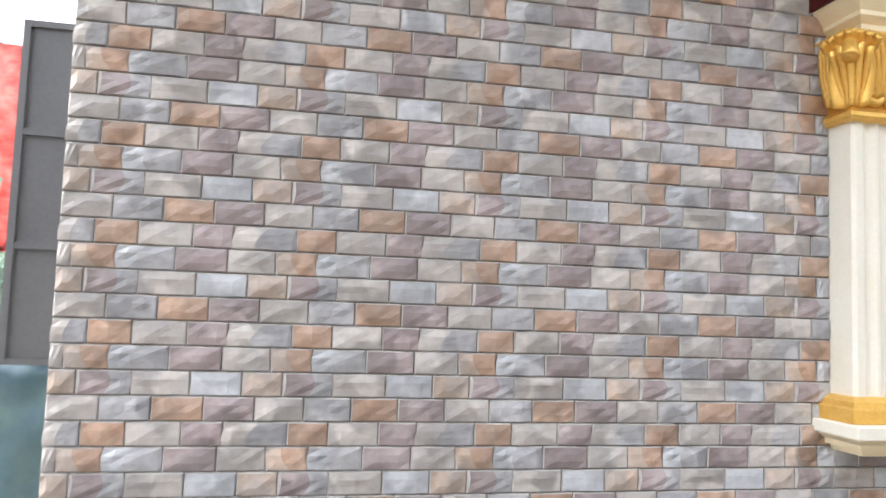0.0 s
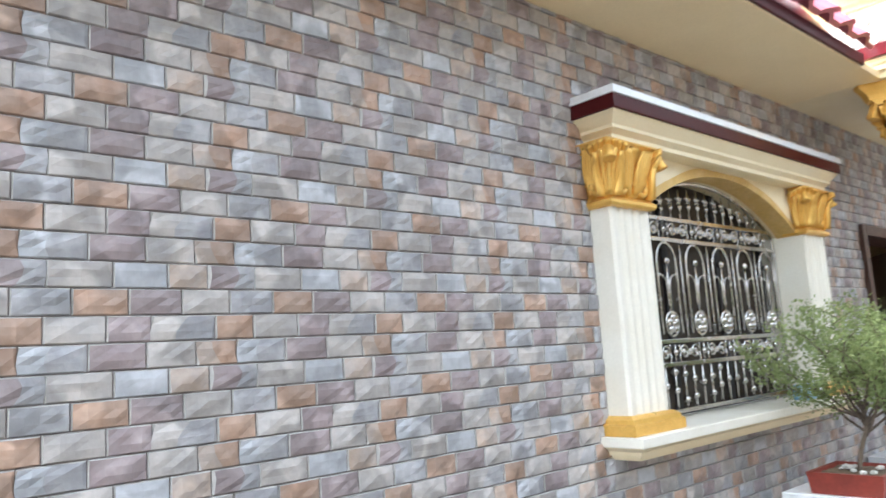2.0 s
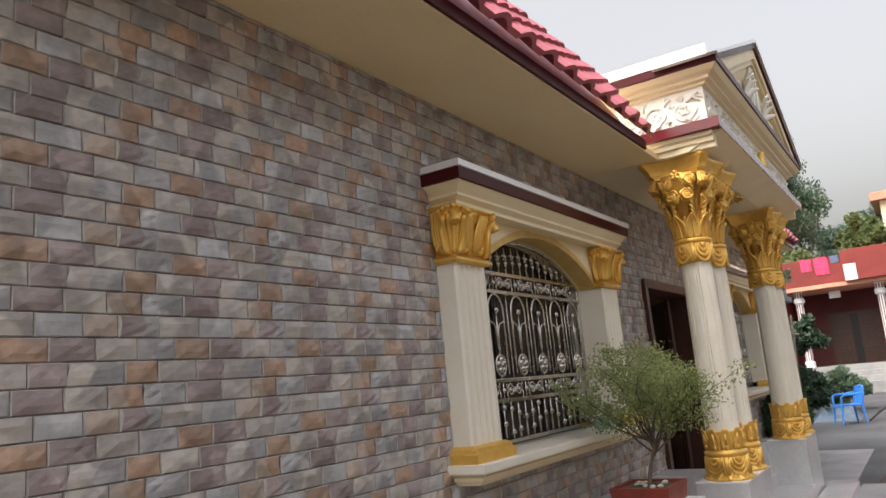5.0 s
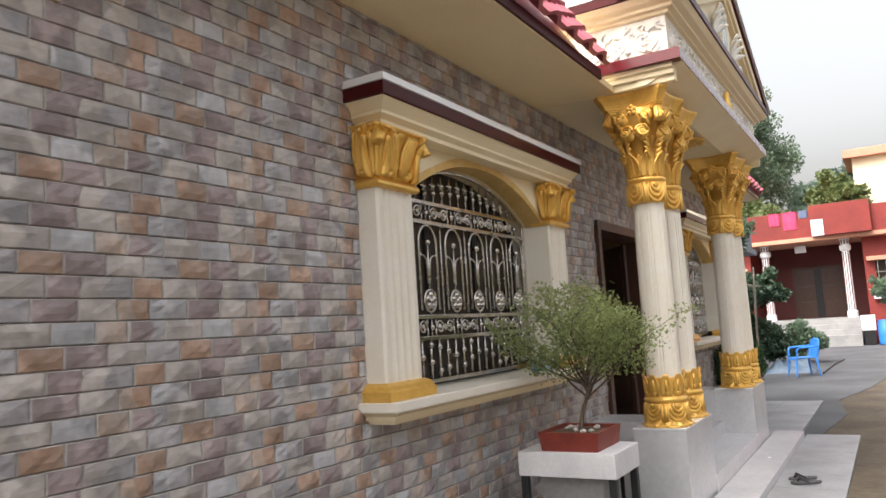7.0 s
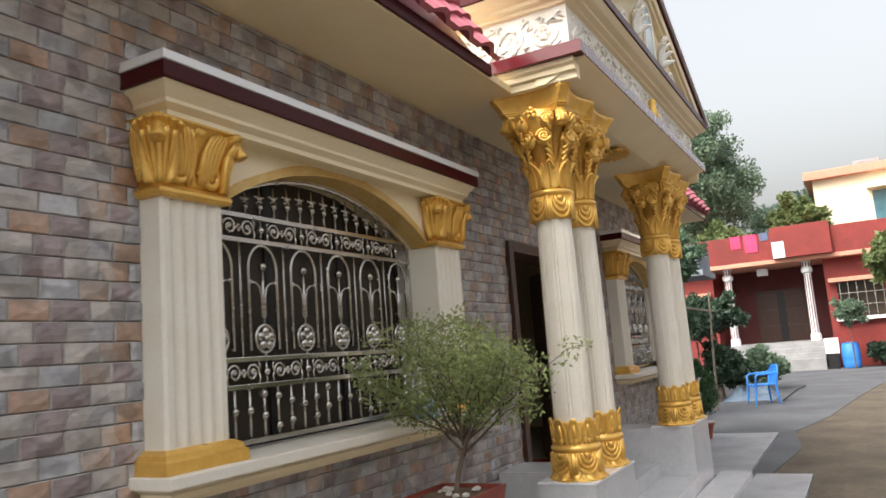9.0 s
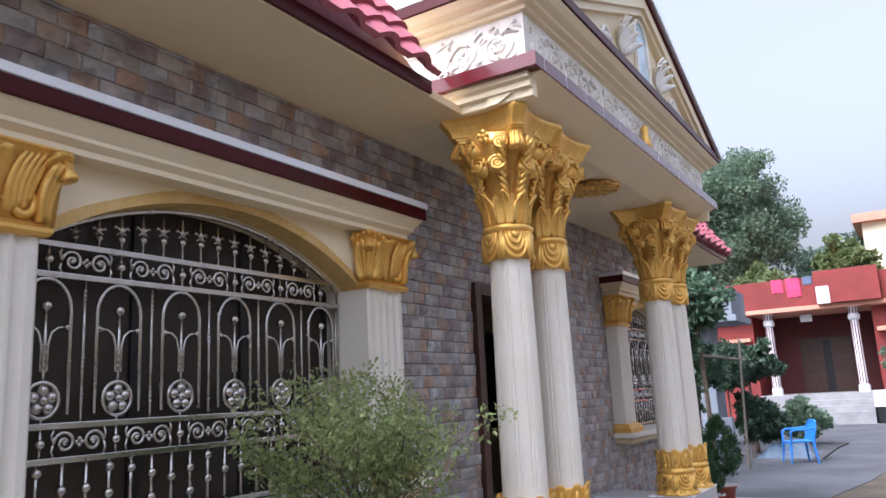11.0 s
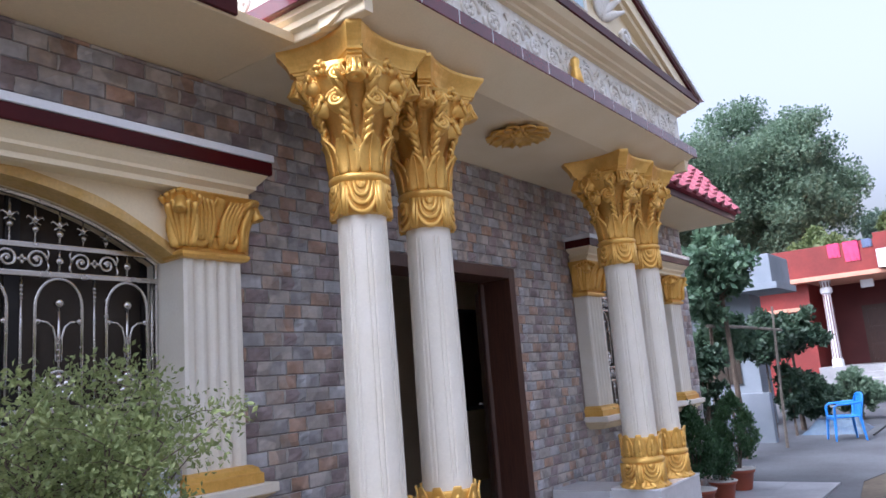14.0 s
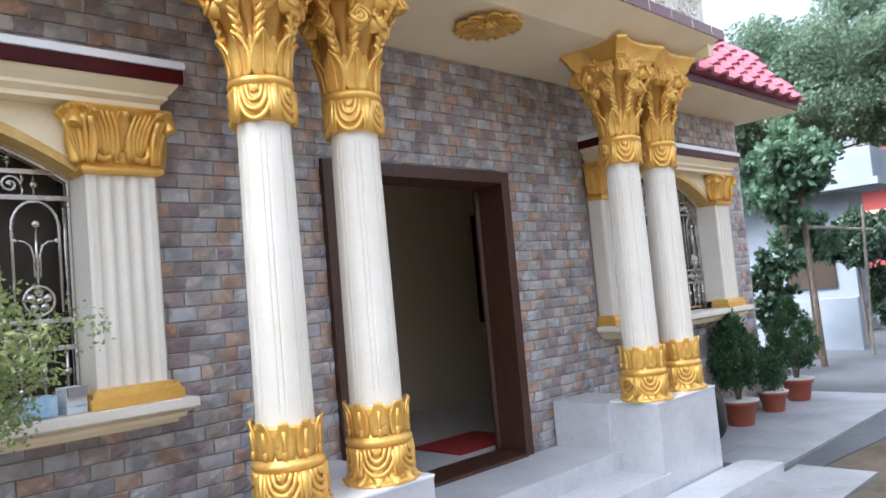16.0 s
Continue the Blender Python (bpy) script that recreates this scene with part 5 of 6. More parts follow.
for v in bm.verts:
    v.co += Vector((1, 1, 0.6)) * noise.noise(v.co * 9) * 0.04
    v.co.z = max(v.co.z, 0.036)
tagged(obj("black_sack", bm, M_BLACK, None, "", True), "crumpled black sack leaning at the foot of the wall", "sack")

# sandals by the steps
for x, y, a in ((-0.36, -1.46, 22), (-0.20, -1.42, 30)):
    t = thing("sandal", "worn dark grey rubber sandal lying on the tiled apron", "sandal", pose(x, y, 0.036, 0, 0, a), group="sandals by the porch steps")
    bm = bmesh.new()
    rows = []
    for z, k in ((0.0, 0.94), (0.004, 1.0), (0.018, 1.0), (0.021, 0.95)):
        rows.append([bm.verts.new((k * (0.043 + 0.007 * math.sin(q * 0.3927)) * math.cos(q * 0.3927), k * 0.125 * math.sin(q * 0.3927), z)) for q in range(16)])
    for p, q in zip(rows, rows[1:]):
        for k in range(16):
            bm.faces.new((p[k], p[(k + 1) % 16], q[(k + 1) % 16], q[k]))
    bm.faces.new(rows[0]), bm.faces.new(rows[-1])
    part("sole", bm, M_SANDAL, t)
    bm = bmesh.new()
    for sx in (-1, 1):
        tube(bm, [(0, 0.075, 0.02), (sx * 0.024, 0.045, 0.05), (sx * 0.044, -0.01, 0.02)], 0.008, 6, 0.010)
    part("strap", bm, M_BLACK, t, "black strap")


# ---------------- plastic chair ----------------
def chair(m):
    t = thing("plastic_chair", "sky-blue moulded plastic armchair on the concrete yard", "chair", m)
    bm = bmesh.new()
    box(bm, -0.24, 0.24, -0.22, 0.23, 0.40, 0.425, 0.01)
    box(bm, -0.245, 0.245, -0.235, -0.215, 0.365, 0.42, 0.006)
    part("seat", bm, M_BLUE, t)
    for sx in (-1, 1):
        for sy in (-1, 1):
            bm = bmesh.new()
            tube(bm, [(sx * 0.265, sy * 0.25, 0.0), (sx * 0.245, sy * 0.225, 0.22), (sx * 0.23, sy * 0.21, 0.41)], 0.018, 8, 0.028)
            part("leg", bm, M_BLUE, t)
        bm = bmesh.new()
        tube(bm, [(sx * 0.245, -0.21, 0.40), (sx * 0.268, -0.20, 0.60), (sx * 0.27, -0.14, 0.635), (sx * 0.27, 0.1, 0.645), (sx * 0.245, 0.25, 0.66)], 0.021, 8)
        part("arm", bm, M_BLUE, t)
    bm = bmesh.new()
    tube(bm, [(-0.23, 0.22, 0.41), (-0.245, 0.26, 0.62), (-0.20, 0.30, 0.77), (-0.1, 0.315, 0.80), (0.1, 0.315, 0.80), (0.20, 0.30, 0.77), (0.245, 0.26, 0.62), (0.23, 0.22, 0.41)], 0.021, 8)
    part("back_frame", bm, M_BLUE, t)
    for k in range(5):
        u = (k - 2) * 0.078
        bm = bmesh.new()
        box(bm, u - 0.026, u + 0.026, -0.006, 0.006, 0, 0.38, 0.003, pose(0, 0.225, 0.42, -13))
        part("back_slat", bm, M_BLUE, t)
    return t


chair(pose(10.95, -0.42, 0.008, 0, 0, 205))
bm = bmesh.new()
bmesh.ops.create_grid(bm, x_segments=30, y_segments=24, size=0.5)
for v in bm.verts:
    u = v.co.copy()
    e = max(0, 1 - (u.x * 2) ** 4) * max(0, 1 - (u.y * 2) ** 4)
    v.co = Vector((12.6 + u.x * 1.5, 0.0 + u.y * 1.1, 0.012 + e * (0.22 + 0.16 * noise.noise(u * 5 + Vector((3, 1, 0))) + 0.06 * noise.noise(u * 14))))
tagged(obj("tarpaulin", bm, M_TARP, None, "", True), "crumpled pale blue tarpaulin heaped on the yard", "tarpaulin")
bm = bmesh.new()
tube(bm, [(11.6, -0.75, 0.02), (12.4, -0.95, 0.16), (13.2, -1.1, 0.2)], 0.02, 6)
tagged(obj("black_hose", bm, M_BLACK), "black hose trailing over the concrete yard", "hose")


# ---------------- trees ----------------
def tree(name, label, x, y, height, crown_z, crown_r, squash, seed, material, count, leaf_size, clumps=70, trunk_r=0.2, lean=(0, 0), cat="tree", group=""):
    t = thing(name, label, cat, pose(x, y, 0), group=group)
    rng = random.Random(seed)
    bm = bmesh.new()
    topz = crown_z + crown_r * squash * 0.3
    tube(bm, [(lean[0] * s, lean[1] * s, topz * s) for s in (0, 0.15, 0.35, 0.6, 0.8, 1)], trunk_r, 8, trunk_r * 0.25)
    cl = []
    for k in range(clumps):
        d = Vector((rng.gauss(0, 1), rng.gauss(0, 1), rng.gauss(0, 1) + 0.15)).normalized()
        f = rng.uniform(0.45, 1.0)
        wob = 0.8 + 0.4 * noise.noise(d * 2.2 + Vector((seed, 0, 0)))
        c = Vector((lean[0] + d.x * crown_r * f * wob, lean[1] + d.y * crown_r * f * wob, crown_z + d.z * crown_r * squash * f * wob))
        cl.append((c.x, c.y, c.z, crown_r * rng.uniform(0.13, 0.27)))
        if k % 4 == 0:
            s = Vector((lean[0] * 0.7, lean[1] * 0.7, max(crown_z - crown_r * squash * 0.75, height * 0.12)))
            mid = s.lerp(c, 0.5) + Vector((0, 0, crown_r * 0.08))
            tube(bm, [s, mid, c], trunk_r * 0.32, 5, trunk_r * 0.06)
    part("trunk", bm, M_BARK, t)
    leaves("crown", cl, (1, 1, 0.8), leaf_size, count, material, t, "", seed, 0.1, 0, 2.0)
    return t


tree("shade_tree", "tall spreading green tree behind the red house", 34, 5.0, 14.5, 9.6, 4.6, 1.05, 3, M_LEAF_TREE, 90000, 0.165, 170, 0.35)
tree("shade_tree", "tall spreading green tree behind the white house", 33, 9.5, 14, 9.2, 4.8, 1.0, 4, M_LEAF_TREE, 80000, 0.17, 150, 0.35)
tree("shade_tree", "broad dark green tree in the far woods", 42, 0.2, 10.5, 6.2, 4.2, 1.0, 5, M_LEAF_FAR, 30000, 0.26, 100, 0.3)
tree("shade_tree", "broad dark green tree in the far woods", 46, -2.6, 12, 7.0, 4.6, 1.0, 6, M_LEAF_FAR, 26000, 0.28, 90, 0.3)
tree("shade_tree", "rounded light green tree beside the yellow house", 33.5, -0.6, 9, 6.4, 1.7, 1.2, 7, M_LEAF_LIGHT, 14000, 0.18, 60, 0.15)
tree("shade_tree", "bushy pale green tree behind the red parapet", 29, 2.8, 7, 5.2, 1.7, 0.8, 8, M_LEAF_LIGHT, 16000, 0.15, 60, 0.12)
tree("shade_tree", "green tree standing behind the house", 20, 13.5, 12, 8.0, 4.2, 1.0, 9, M_LEAF_TREE, 60000, 0.14, 120, 0.3)
tree("young_tree", "slim young tree with broad green leaves by the house corner", 8.3, 1.0, 3.9, 2.9, 0.82, 1.05, 12, M_LEAF_VINE, 7500, 0.12, 64, 0.055, (-0.05, -0.2))
tree("young_tree", "thin leafy sapling with hanging creepers by the house corner", 7.3, 0.74, 2.6, 1.2, 0.42, 2.2, 13, M_LEAF_DARK, 4200, 0.085, 54, 0.035, (0.1, 0.1))
tree("fruit_tree", "dark leafy fruit tree in front of the red house", 13.0, 0.72, 3.0, 2.0, 0.80, 0.72, 14, M_LEAF_DARK, 7500, 0.10, 56, 0.06)
tree("garden_shrub", "low dark green shrub in front of the red house", 13.0, 0.42, 1.3, 0.72, 0.6, 0.85, 15, M_LEAF_DARK, 4200, 0.10, 40, 0.03, cat="shrub")
tree("garden_shrub", "dark hanging creeper beside the garden wall", 11.9, 0.62, 1.7, 0.95, 0.36, 2.0, 61, M_LEAF_DARK, 3000, 0.09, 40, 0.03, cat="shrub")
tree("garden_shrub", "low yellow-green shrub at the edge of the yard", 15.4, -0.05, 1.2, 0.62, 0.7, 0.75, 16, M_LEAF_TREE, 4200, 0.10, 40, 0.03, cat="shrub")
tree("young_tree", "small feathery tree standing on the sandy yard", 18.5, -3.55, 4.6, 3.35, 1.0, 0.75, 17, M_LEAF_LIGHT, 5200, 0.17, 46, 0.05)
tree("garden_shrub", "thin sapling in front of the red house window", 23.5, -2.1, 2.6, 2.0, 0.6, 0.9, 18, M_LEAF_TREE, 1800, 0.14, 30, 0.03, cat="shrub")
tree("garden_shrub", "green garden shrub beside the blue barrel", 24.2, -3.0, 1.2, 0.5, 0.75, 0.6, 19, M_LEAF_DARK, 2600, 0.14, 34, 0.03, cat="shrub")
bm = bmesh.new()
tube(bm, [(9.85, 0.34, 0), (9.86, 0.30, 1.2), (9.84, 0.24, 2.45)], 0.028, 7, 0.02)
tagged(obj("bamboo_post", bm, M_BAMBOO), "grey weathered bamboo post set in the yard", "post")
bm = bmesh.new()
tube(bm, [(7.9, 0.80, 2.14), (9.0, 0.52, 2.10), (10.15, 0.22, 2.03)], 0.03, 7, 0.024)
tagged(obj("bamboo_rail", bm, M_BAMBOO), "bamboo pole tied across the tree and post", "pole")
bm = bmesh.new()
tube(bm, [(8.4, 0.60, 0), (8.38, 0.62, 1.4), (8.34, 0.64, 2.7)], 0.05, 8, 0.035)
tagged(obj("tree_post", bm, M_BARK), "rough grey wooden post by the house corner", "post")

# distant woods close the horizon
rng = random.Random(77)
cl = []
for k in range(700):
    a = rng.uniform(-math.pi, math.pi)
    d = rng.uniform(75, 120)
    cl.append((d * math.cos(a), d * math.sin(a), rng.uniform(0.5, 6.0), rng.uniform(2.5, 4.5)))
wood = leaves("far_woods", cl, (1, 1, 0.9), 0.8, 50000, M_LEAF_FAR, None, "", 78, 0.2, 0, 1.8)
tagged(wood, "dark green belt of far woods round the yard", "woods", kind="stuff")


# ---------------- red house across the yard ----------------
RX = 25.0
house = thing("red_house", "red painted single-storey house with white striped verandah columns", "house", pose(0, 0.1, 0.22))
bm = bmesh.new()
box(bm, RX + 2.6, RX + 8, -2.0, 2.4, -0.24, 3.85)
box(bm, RX, RX + 8, 2.4, 4.6, -0.24, 3.85)
for a, b, c, d in ((-9, -3.5, -0.24, 3.85), (-3.5, -1.95, -0.24, 1.55), (-3.5, -1.95, 2.9, 3.85), (-1.95, -1.6, -0.24, 3.85)):
    box(bm, RX + 0.1, RX + 0.4, a, b, c, d)
box(bm, RX + 0.4, RX + 8, -9, -2.0, -0.24, 3.85)
part("wall", bm, M_REDWALL, house)
# Thin sheet over the red wall, coloured darker for the verandah's shade.
part("verandah_wall_shade", boxm(RX + 2.55, RX + 2.6, -1.99, 2.39, 0.8, 3.8), M_REDDARK, house, "red verandah wall with its shade put into the colour")
part("verandah_floor", boxm(RX - 0.3, RX + 2.6, -1.6, 2.4, -0.24, 0.82, 0.01), M_CEMENT, house)
part("roof_slab", boxm(RX - 0.5, RX + 8, -9.2, 4.8, 3.82, 3.98, 0.02), M_SALMON, house, "salmon edged concrete slab")
bm = bmesh.new()
box(bm, RX - 0.45, RX - 0.3, 0.02, 4.75, 3.98, 5.02, 0.01)
box(bm, RX - 0.75, RX - 0.45, -2.0, 0.02, 3.98, 5.16, 0.01)
box(bm, RX - 0.45, RX - 0.3, -9.0, -2.0, 3.98, 5.0, 0.01)
part("parapet", bm, M_REDWALL, house)
part("parapet_panel", boxm(RX - 0.77, RX - 0.752, -0.42, 0.0, 3.98, 4.6), M_WHITEBLOCK, house, "white-washed panel")
for y in (1.82, -1.03):
    bm = bmesh.new()
    lathe(bm, ((0.19, 0.82), (0.19, 1.06), (0.15, 1.08), (0.14, 3.35), (0.2, 3.4), (0.2, 3.55), (0.15, 3.58), (0.19, 3.82)), 18)
    bmesh.ops.transform(bm, matrix=Matrix.Translation((RX, y, 0)), verts=bm.verts)
    c = part("verandah_column", bm, M_WHITEBLOCK, house, "white column with dark red stripes")
    for k in range(5):
        a = radians(180 + (k - 2) * 34)
        bm = bmesh.new()
        box(bm, -0.006, 0.006, -0.016, 0.016, 1.1, 3.34, 0, Matrix.Translation((RX + 0.147 * math.cos(a), y + 0.147 * math.sin(a), 0)) @ rot_z(math.degrees(a)))
        box(bm, -0.006, 0.006, -0.02, 0.02, 3.6, 3.8, 0, Matrix.Translation((RX + 0.175 * math.cos(a), y + 0.175 * math.sin(a), 0)) @ rot_z(math.degrees(a)))
        part("stripe", bm, M_REDDARK, c)
dr = part("door", boxm(RX + 2.46, RX + 2.55, -0.75, 1.15, 0.82, 2.95), M_WOOD, house, "dark brown wooden double door")
for y0, y1 in ((-0.68, 0.16), (0.24, 1.08)):
    bm = bmesh.new()
    for k in range(3):
        box(bm, RX + 2.44, RX + 2.462, y0 + 0.08, y1 - 0.08, 0.95 + k * 0.65, 1.5 + k * 0.65, 0.01)
    part("door_panel", bm, M_WOOD, dr)
# Black sheet in place of the gap: the dark inside is painted.
part("doorway_dark_sheet", boxm(RX + 2.43, RX + 2.455, 0.05, 0.34, 0.84, 2.85), M_BLACK, dr)
for k, (z, d) in enumerate(((0.6, 0.35), (0.4, 0.65), (0.2, 0.95))):
    part("step", boxm(RX - 0.3 - d, RX - 0.3, -1.3, 1.1, -0.24, z, 0.01), M_CEMENT, house)
part("window_sill", boxm(RX - 0.12, RX + 0.12, -3.65, -1.8, 1.45, 1.58, 0.01), M_WHITEBLOCK, house)
part("window_lintel", boxm(RX - 0.25, RX + 0.12, -3.8, -1.7, 2.9, 3.05, 0.01), M_SALMON, house)
w = part("window", boxm(RX + 0.3, RX + 0.36, -3.5, -1.95, 1.56, 2.9), M_GLASS, house, "dark barred window")
for k in range(6):
    part("window_bar", boxm(RX + 0.18, RX + 0.2, -3.45 + k * 0.28, -3.42 + k * 0.28, 1.56, 2.9), M_STEEL, w)
for k in range(2):
    part("window_bar", boxm(RX + 0.16, RX + 0.18, -3.5, -1.95, 2.0 + k * 0.45, 2.03 + k * 0.45), M_STEEL, w)
part("lintel", boxm(RX - 0.25, RX, 2.5, 4.5, 2.85, 2.98, 0.01), M_SALMON, house)
part("verandah_lamp", boxm(RX + 0.2, RX + 0.35, 0.35, 0.75, 3.45, 3.72, 0.02), M_WHITEBLOCK, house)
for y0, y1, z0, mt, lb in ((0.5, 1.0, 4.35, M_PINKCLOTH, "bright pink cloth drying over the parapet"), (1.1, 1.5, 4.55, M_PINKCLOTH, "pink garment drying over the parapet"), (0.1, 0.42, 4.75, M_BLUECLOTH, "blue-grey garment drying over the parapet")):
    bm = bmesh.new()
    bmesh.ops.create_grid(bm, x_segments=8, y_segments=8, size=0.5)
    for v in bm.verts:
        u, s = v.co.x + 0.5, v.co.y + 0.5
        v.co = Vector((RX - 0.47 - 0.03 * math.sin(u * 17) * (1 - s), 0.1 + y0 + (y1 - y0) * u, 0.22 + z0 + (5.04 - z0) * s))
    bmesh.ops.solidify(bm, geom=bm.faces[:], thickness=0.01)
    tagged(obj("drying_cloth", bm, mt, None, "", True), lb, "cloth")
barrel = thing("barrel", "blue plastic water barrel beside the red house", "barrel", pose(RX - 0.9, -2.0, 0))
bm = bmesh.new()
lathe(bm, ((0.27, 0), (0.29, 0.03), (0.31, 0.25), (0.3, 0.28), (0.31, 0.31), (0.31, 0.55), (0.3, 0.58), (0.29, 0.8), (0.25, 0.86), (0.25, 0.88)), 20)
part("barrel_body", bm, M_BLUE, barrel, "", True)
bm = bmesh.new()
lathe(bm, ((0.26, 0.87), (0.265, 0.9), (0.1, 0.91)), 20)
part("lid", bm, M_BLUE, barrel)
tagged(obj("dark_crate", boxm(RX - 1.1, RX - 0.7, -1.62, -1.25, 0.008, 0.55, 0.02), M_BLACK), "dark crate standing by the verandah steps", "crate")
tagged(obj("white_carton", boxm(RX - 1.1, RX - 0.72, -1.66, -1.2, 0.552, 1.1, 0.01), M_WHITEBLOCK), "white box stacked on the dark crate", "box")

# yellow house behind
yh = thing("yellow_house", "pale yellow two-storey house with salmon roof edge", "house")
part("wall", boxm(38, 46, -14, -1.2, 0, 9.3), M_YELLOW, yh)
part("roof_edge", boxm(37.6, 46.4, -14.4, -0.8, 9.3, 9.75, 0.03), M_SALMON, yh)
part("water_tank", boxm(40, 41.2, -4.6, -3.2, 9.75, 10.4, 0.08), M_CEMENT, yh)
wy = part("window", boxm(37.95, 38.0, -5.6, -3.9, 6.6, 8.3), M_BLUEGLASS, yh, "blue tinted window")
part("window_frame", boxm(37.9, 37.96, -4.8, -4.7, 6.6, 8.3), M_WHITEBLOCK, wy)
part("sunshade", boxm(37.3, 38.0, -5.8, -3.7, 8.4, 8.55), M_YELLOW, yh)

# pale house and low wall beyond the corner
ph = thing("white_house", "pale blue-white plastered house with flat roof slab", "house")
part("wall", boxm(14.0, 15.0, 1.7, 8.0, 0, 3.05), M_PALEHOUSE, ph)
part("plinth", boxm(13.93, 14.0, 1.66, 8.0, 0, 0.5), M_REDDARK, ph)
part("roof_slab", boxm(13.2, 15.1, 0.86, 8.4, 3.05, 3.2, 0.01), M_PALEHOUSE, ph)
part("parapet", boxm(13.3, 15.05, 0.96, 8.3, 3.2, 3.85, 0.02), M_PALEHOUSE, ph)
part("window", boxm(13.95, 14.01, 2.1, 3.1, 1.0, 2.3), M_GLASS, ph)
tagged(obj("low_wall", boxm(10.6, 10.8, 0.70, 5.0, 0.0, 0.92, 0.01), M_PALEHOUSE), "low whitewashed garden wall", "wall", kind="structure")

# ---------------- the corner beyond the house's west end ----------------
sh = thing("window_shutter", "grey sheet-steel window shutter standing open", "shutter")
bm = bmesh.new()
box(bm, WALL_L - 0.235, WALL_L - 0.004, 0.30, 0.315, 1.30, 2.45)
part("sheet", bm, M_SHUTTER, sh)
bm = bmesh.new()
for z in (1.30, 1.68, 2.06, 2.43):
    box(bm, WALL_L - 0.235, WALL_L - 0.004, 0.285, 0.30, z, z + 0.022)
box(bm, WALL_L - 0.235, WALL_L - 0.212, 0.283, 0.30, 1.30, 2.45)
part("frame", bm, M_SHUTTER, sh)
bm = bmesh.new()
bmesh.ops.create_grid(bm, x_segments=24, y_segments=12, size=0.5)
for v in bm.verts:
    u, s = v.co.x + 0.5, v.co.y + 0.5
    v.co = Vector((-12.5 + 3.7 * u, 4.5 + 0.12 * math.sin(u * 40), 1.9 + 1.8 * s))
bmesh.ops.solidify(bm, geom=bm.faces[:], thickness=0.01)
tagged(obj("cloth_screen", bm, M_REDCLOTH, None, "", True), "faded red and white cloth screen hung along the side yard", "cloth screen")
bm = bmesh.new()
tube(bm, [(-8.52, 3.0, 1.0), (-8.44, 3.0, 1.7), (-8.36, 3.0, 2.3)], 0.03, 6)
tagged(obj("cyan_pipe", bm, M_CYAN), "cyan plastic pipe standing in the side yard", "pipe")
tree("garden_shrub", "mottled green shrub in the side yard", -8.6, 2.4, 1.3, 0.7, 0.7, 0.9, 41, M_LEAF_TREE, 3000, 0.08, 40, 0.03, cat="shrub")
bm = bmesh.new()
bmesh.ops.create_grid(bm, x_segments=20, y_segments=14, size=0.5)
for v in bm.verts:
    u = v.co.copy()
    v.co = Vector((-7.85 + u.x * 0.9, 1.5 + 0.25 * u.y + 0.05 * noise.noise(u * 7), 0.62 + u.y * 1.2 + 0.04 * noise.noise(u * 9)))
bmesh.ops.solidify(bm, geom=bm.faces[:], thickness=0.012)
tagged(obj("teal_tarpaulin", bm, M_TEAL, None, "", True), "blue-green tarpaulin draped in the side yard", "tarpaulin")
tree("young_tree", "leafy climber trained on posts by the garden wall", 9.3, 1.0, 2.6, 1.95, 0.6, 1.0, 51, M_LEAF_VINE, 3000, 0.11, 44, 0.03)
tree("young_tree", "dark leafy sapling by the garden wall", 11.6, 0.92, 3.0, 1.9, 0.78, 0.75, 52, M_LEAF_DARK, 5200, 0.10, 60, 0.035)


# ---------------- stone-look wall tiles ----------------
# One printed tile: four courses of four stones; rows are (start, width, tone, second tone or -1), in tile widths.
TILE_W, COURSE = 0.598, 0.0753
TX, TZ = -6.815, 1.843
LAYOUT = (
    ((0.0, 0.25, 1, -1), (0.25, 0.255, 2, -1), (0.505, 0.25, 3, -1), (0.755, 0.245, 0, -1)),
    ((0.15, 0.205, 2, -1), (0.355, 0.32, 3, 0), (0.675, 0.21, 1, -1), (0.885, 0.265, 3, -1)),
    ((0.07, 0.26, 2, -1), (0.33, 0.245, 3, -1), (0.575, 0.215, 5, 1), (0.79, 0.28, 4, 0)),
    ((0.18, 0.255, 4, -1), (0.435, 0.205, 5, -1), (0.64, 0.255, 2, 0), (0.895, 0.285, 3, -1)),
)
GAP = 0.0024


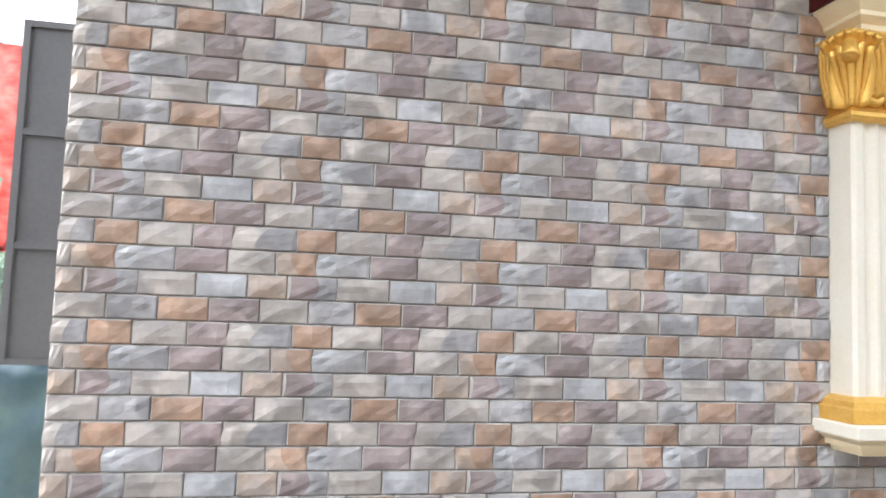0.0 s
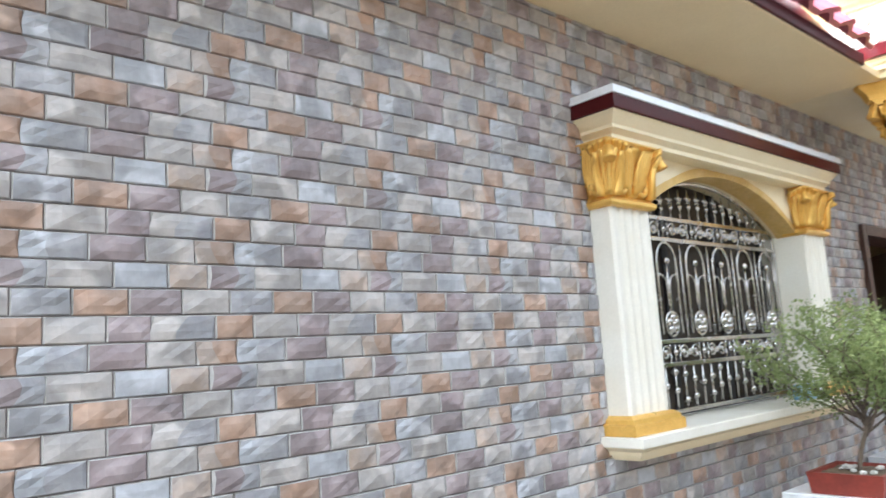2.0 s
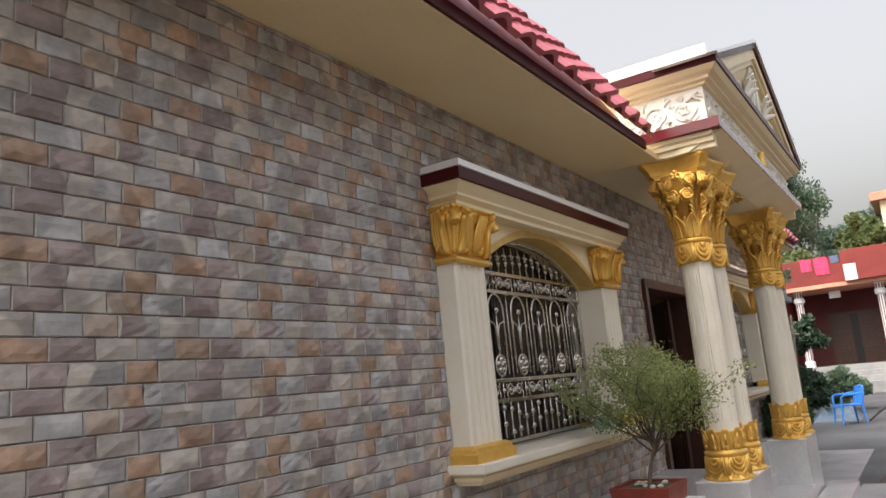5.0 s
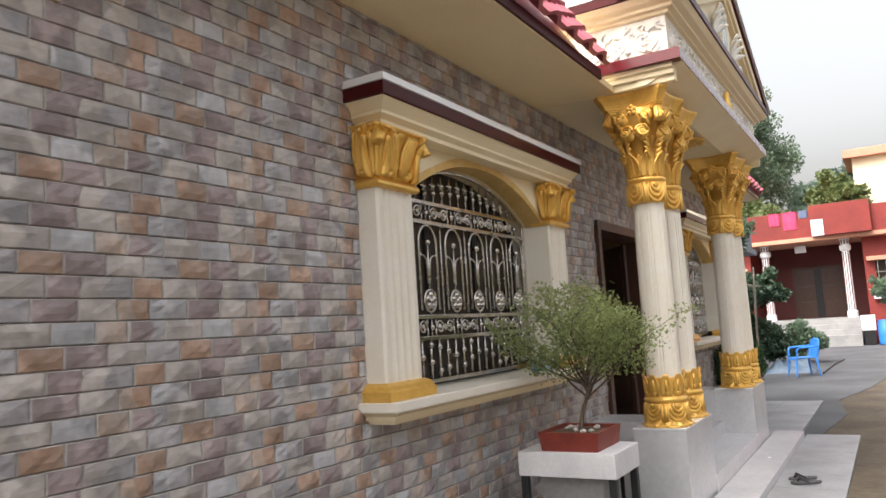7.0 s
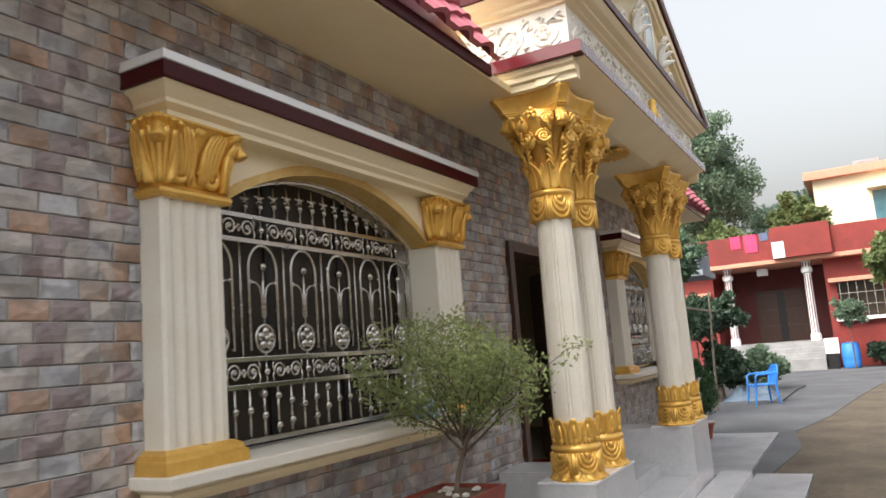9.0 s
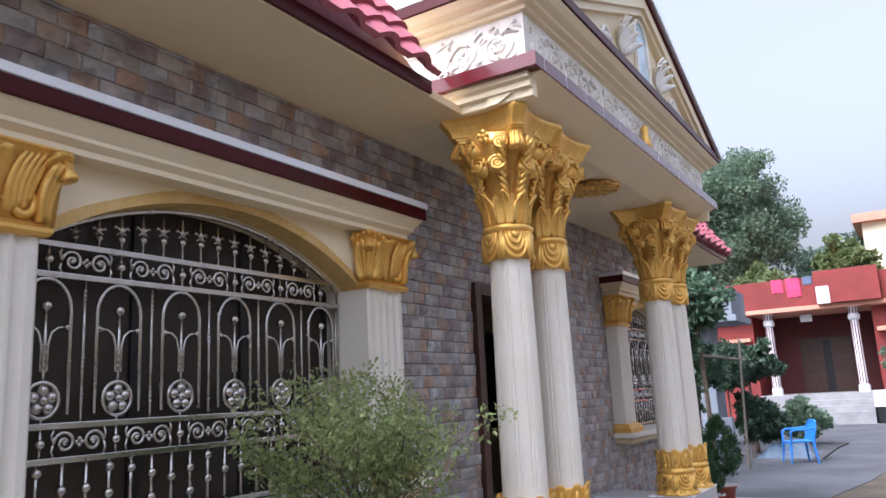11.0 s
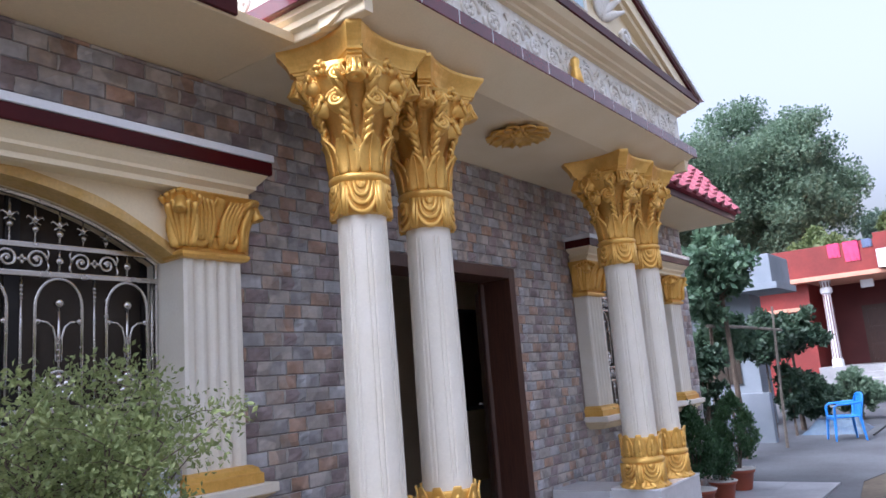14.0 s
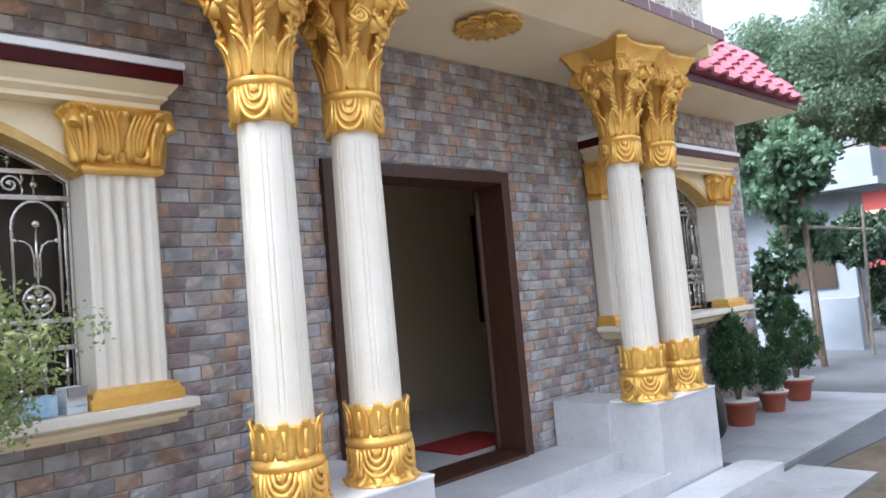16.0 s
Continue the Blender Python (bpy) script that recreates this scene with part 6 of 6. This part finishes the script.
def stone(w, h, tone, tone2, seed):
    """Vertices, faces and tones of one stone: chamfered edge and an uneven split face."""
    rng = random.Random(seed)
    nx, nz, c = 6, 3, 0.0036
    w, h = w - GAP, h - GAP
    v, f, t = [], [], []
    xs = [0] + [c + (w - 2 * c) * i / (nx - 2) for i in range(nx - 1)] + [w]
    zs = [0] + [c + (h - 2 * c) * i / nz for i in range(nz + 1)] + [h]
    ridge = rng.uniform(0.3, 0.7)
    slope = rng.uniform(-0.5, 0.5)
    ic = 3
    for j, z in enumerate(zs):
        for i, x in enumerate(xs):
            edge = i in (0, len(xs) - 1) or j in (0, len(zs) - 1)
            if edge:
                y = 0.010
            else:
                near = i in (1, len(xs) - 2) or j in (1, len(zs) - 2)
                fold = abs(x / w - ridge - slope * (z / h - 0.5))
                y = 0.0035 - (0.0035 if near else 0.0070) + rng.uniform(-0.0040, 0.0036) * (0.45 if near else 1) + 0.010 * min(fold, 0.5)
            if tone2 >= 0 and 0 < i < len(xs) - 1:
                bend = 0.16 * w * math.sin(2.6 * (z / h) + seed) * (1 - abs(i - ic) / 3)
                x += bend
            v.append((x, y, z))
    m = len(xs)
    for j in range(len(zs) - 1):
        for i in range(m - 1):
            f.append((j * m + i, j * m + i + 1, (j + 1) * m + i + 1, (j + 1) * m + i))
            # Top and left edges take the pale tone: the tile's printed highlight.
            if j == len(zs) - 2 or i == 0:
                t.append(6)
            else:
                t.append(tone2 if tone2 >= 0 and i >= ic else tone)
    return v, f, t


TYPES = {}
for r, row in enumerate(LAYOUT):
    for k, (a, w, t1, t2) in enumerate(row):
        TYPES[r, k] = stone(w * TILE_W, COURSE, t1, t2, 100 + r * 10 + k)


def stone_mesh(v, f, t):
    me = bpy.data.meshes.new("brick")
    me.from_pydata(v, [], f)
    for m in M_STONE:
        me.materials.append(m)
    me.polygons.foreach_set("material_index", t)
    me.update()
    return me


def subtract(rect, holes):
    """What is left of a rectangle once the holes are taken out."""
    left = [rect]
    for hx0, hx1, hz0, hz1 in holes:
        out = []
        for x0, x1, z0, z1 in left:
            if x1 <= hx0 or x0 >= hx1 or z1 <= hz0 or z0 >= hz1:
                out.append((x0, x1, z0, z1))
                continue
            if x0 < hx0:
                out.append((x0, hx0, z0, z1))
            if x1 > hx1:
                out.append((hx1, x1, z0, z1))
            a, b = max(x0, hx0), min(x1, hx1)
            if z0 < hz0:
                out.append((a, b, z0, hz0))
            if z1 > hz1:
                out.append((a, b, hz1, z1))
        left = out
    return [q for q in left if q[1] - q[0] > 0.014 and q[3] - q[2] > 0.014]


HOLES = [(WIN1 - HALF + 0.004, WIN1 + HALF - 0.004, 1.10, HOOD + 0.06), (WIN2 - HALF + 0.004, WIN2 + HALF - 0.004, 1.10, HOOD + 0.06), (DOOR[0] - 0.001, DOOR[1] + 0.001, 0.0, DOOR[3] + 0.001)]
LOWEST = 0.0
MESHES = {k: stone_mesh(*v) for k, v in TYPES.items()}
rest_v, rest_f, rest_t = [], [], []
single = 0
i0 = math.floor((WALL_L - TX) / TILE_W) - 1
i1 = math.ceil((WALL_R - TX) / TILE_W) + 1
j1 = math.ceil((SOFFIT - TZ) / COURSE) + 1
j0 = math.floor((LOWEST - TZ) / COURSE) - 1
for j in range(j0, j1 + 1):
    r = (-j) % 4
    z0 = TZ + (j - 1) * COURSE
    for i in range(i0, i1 + 1):
        for k, (a, w, t1, t2) in enumerate(LAYOUT[r]):
            x0 = TX + (i + a) * TILE_W
            full = (x0, x0 + w * TILE_W, z0, z0 + COURSE)
            rect = (max(full[0], WALL_L), min(full[1], WALL_R), max(full[2], LOWEST), min(full[3], SOFFIT))
            if rect[1] - rect[0] < 0.014 or rect[3] - rect[2] < 0.014:
                continue
            bits = subtract(rect, HOLES)
            if bits == [full] and -6.9 < x0 < -4.6 and 1.05 < z0 < 2.45 and single < 300:
                ob = new("brick", MESHES[r, k])
                ob.parent = wall_front
                ob.location = (full[0] + GAP / 2, 0, full[2] + GAP / 2)
                single += 1
                continue
            v, f, t = TYPES[r, k]
            fw, fh = full[1] - full[0], full[3] - full[2]
            for bx0, bx1, bz0, bz1 in bits:
                n = len(rest_v)
                sx, sz = (bx1 - bx0 - GAP) / (fw - GAP), (bz1 - bz0 - GAP) / (fh - GAP)
                rest_v += [(bx0 + GAP / 2 + x * sx, y, bz0 + GAP / 2 + z * sz) for x, y, z in v]
                rest_f += [tuple(n + q for q in face) for face in f]
                rest_t += t
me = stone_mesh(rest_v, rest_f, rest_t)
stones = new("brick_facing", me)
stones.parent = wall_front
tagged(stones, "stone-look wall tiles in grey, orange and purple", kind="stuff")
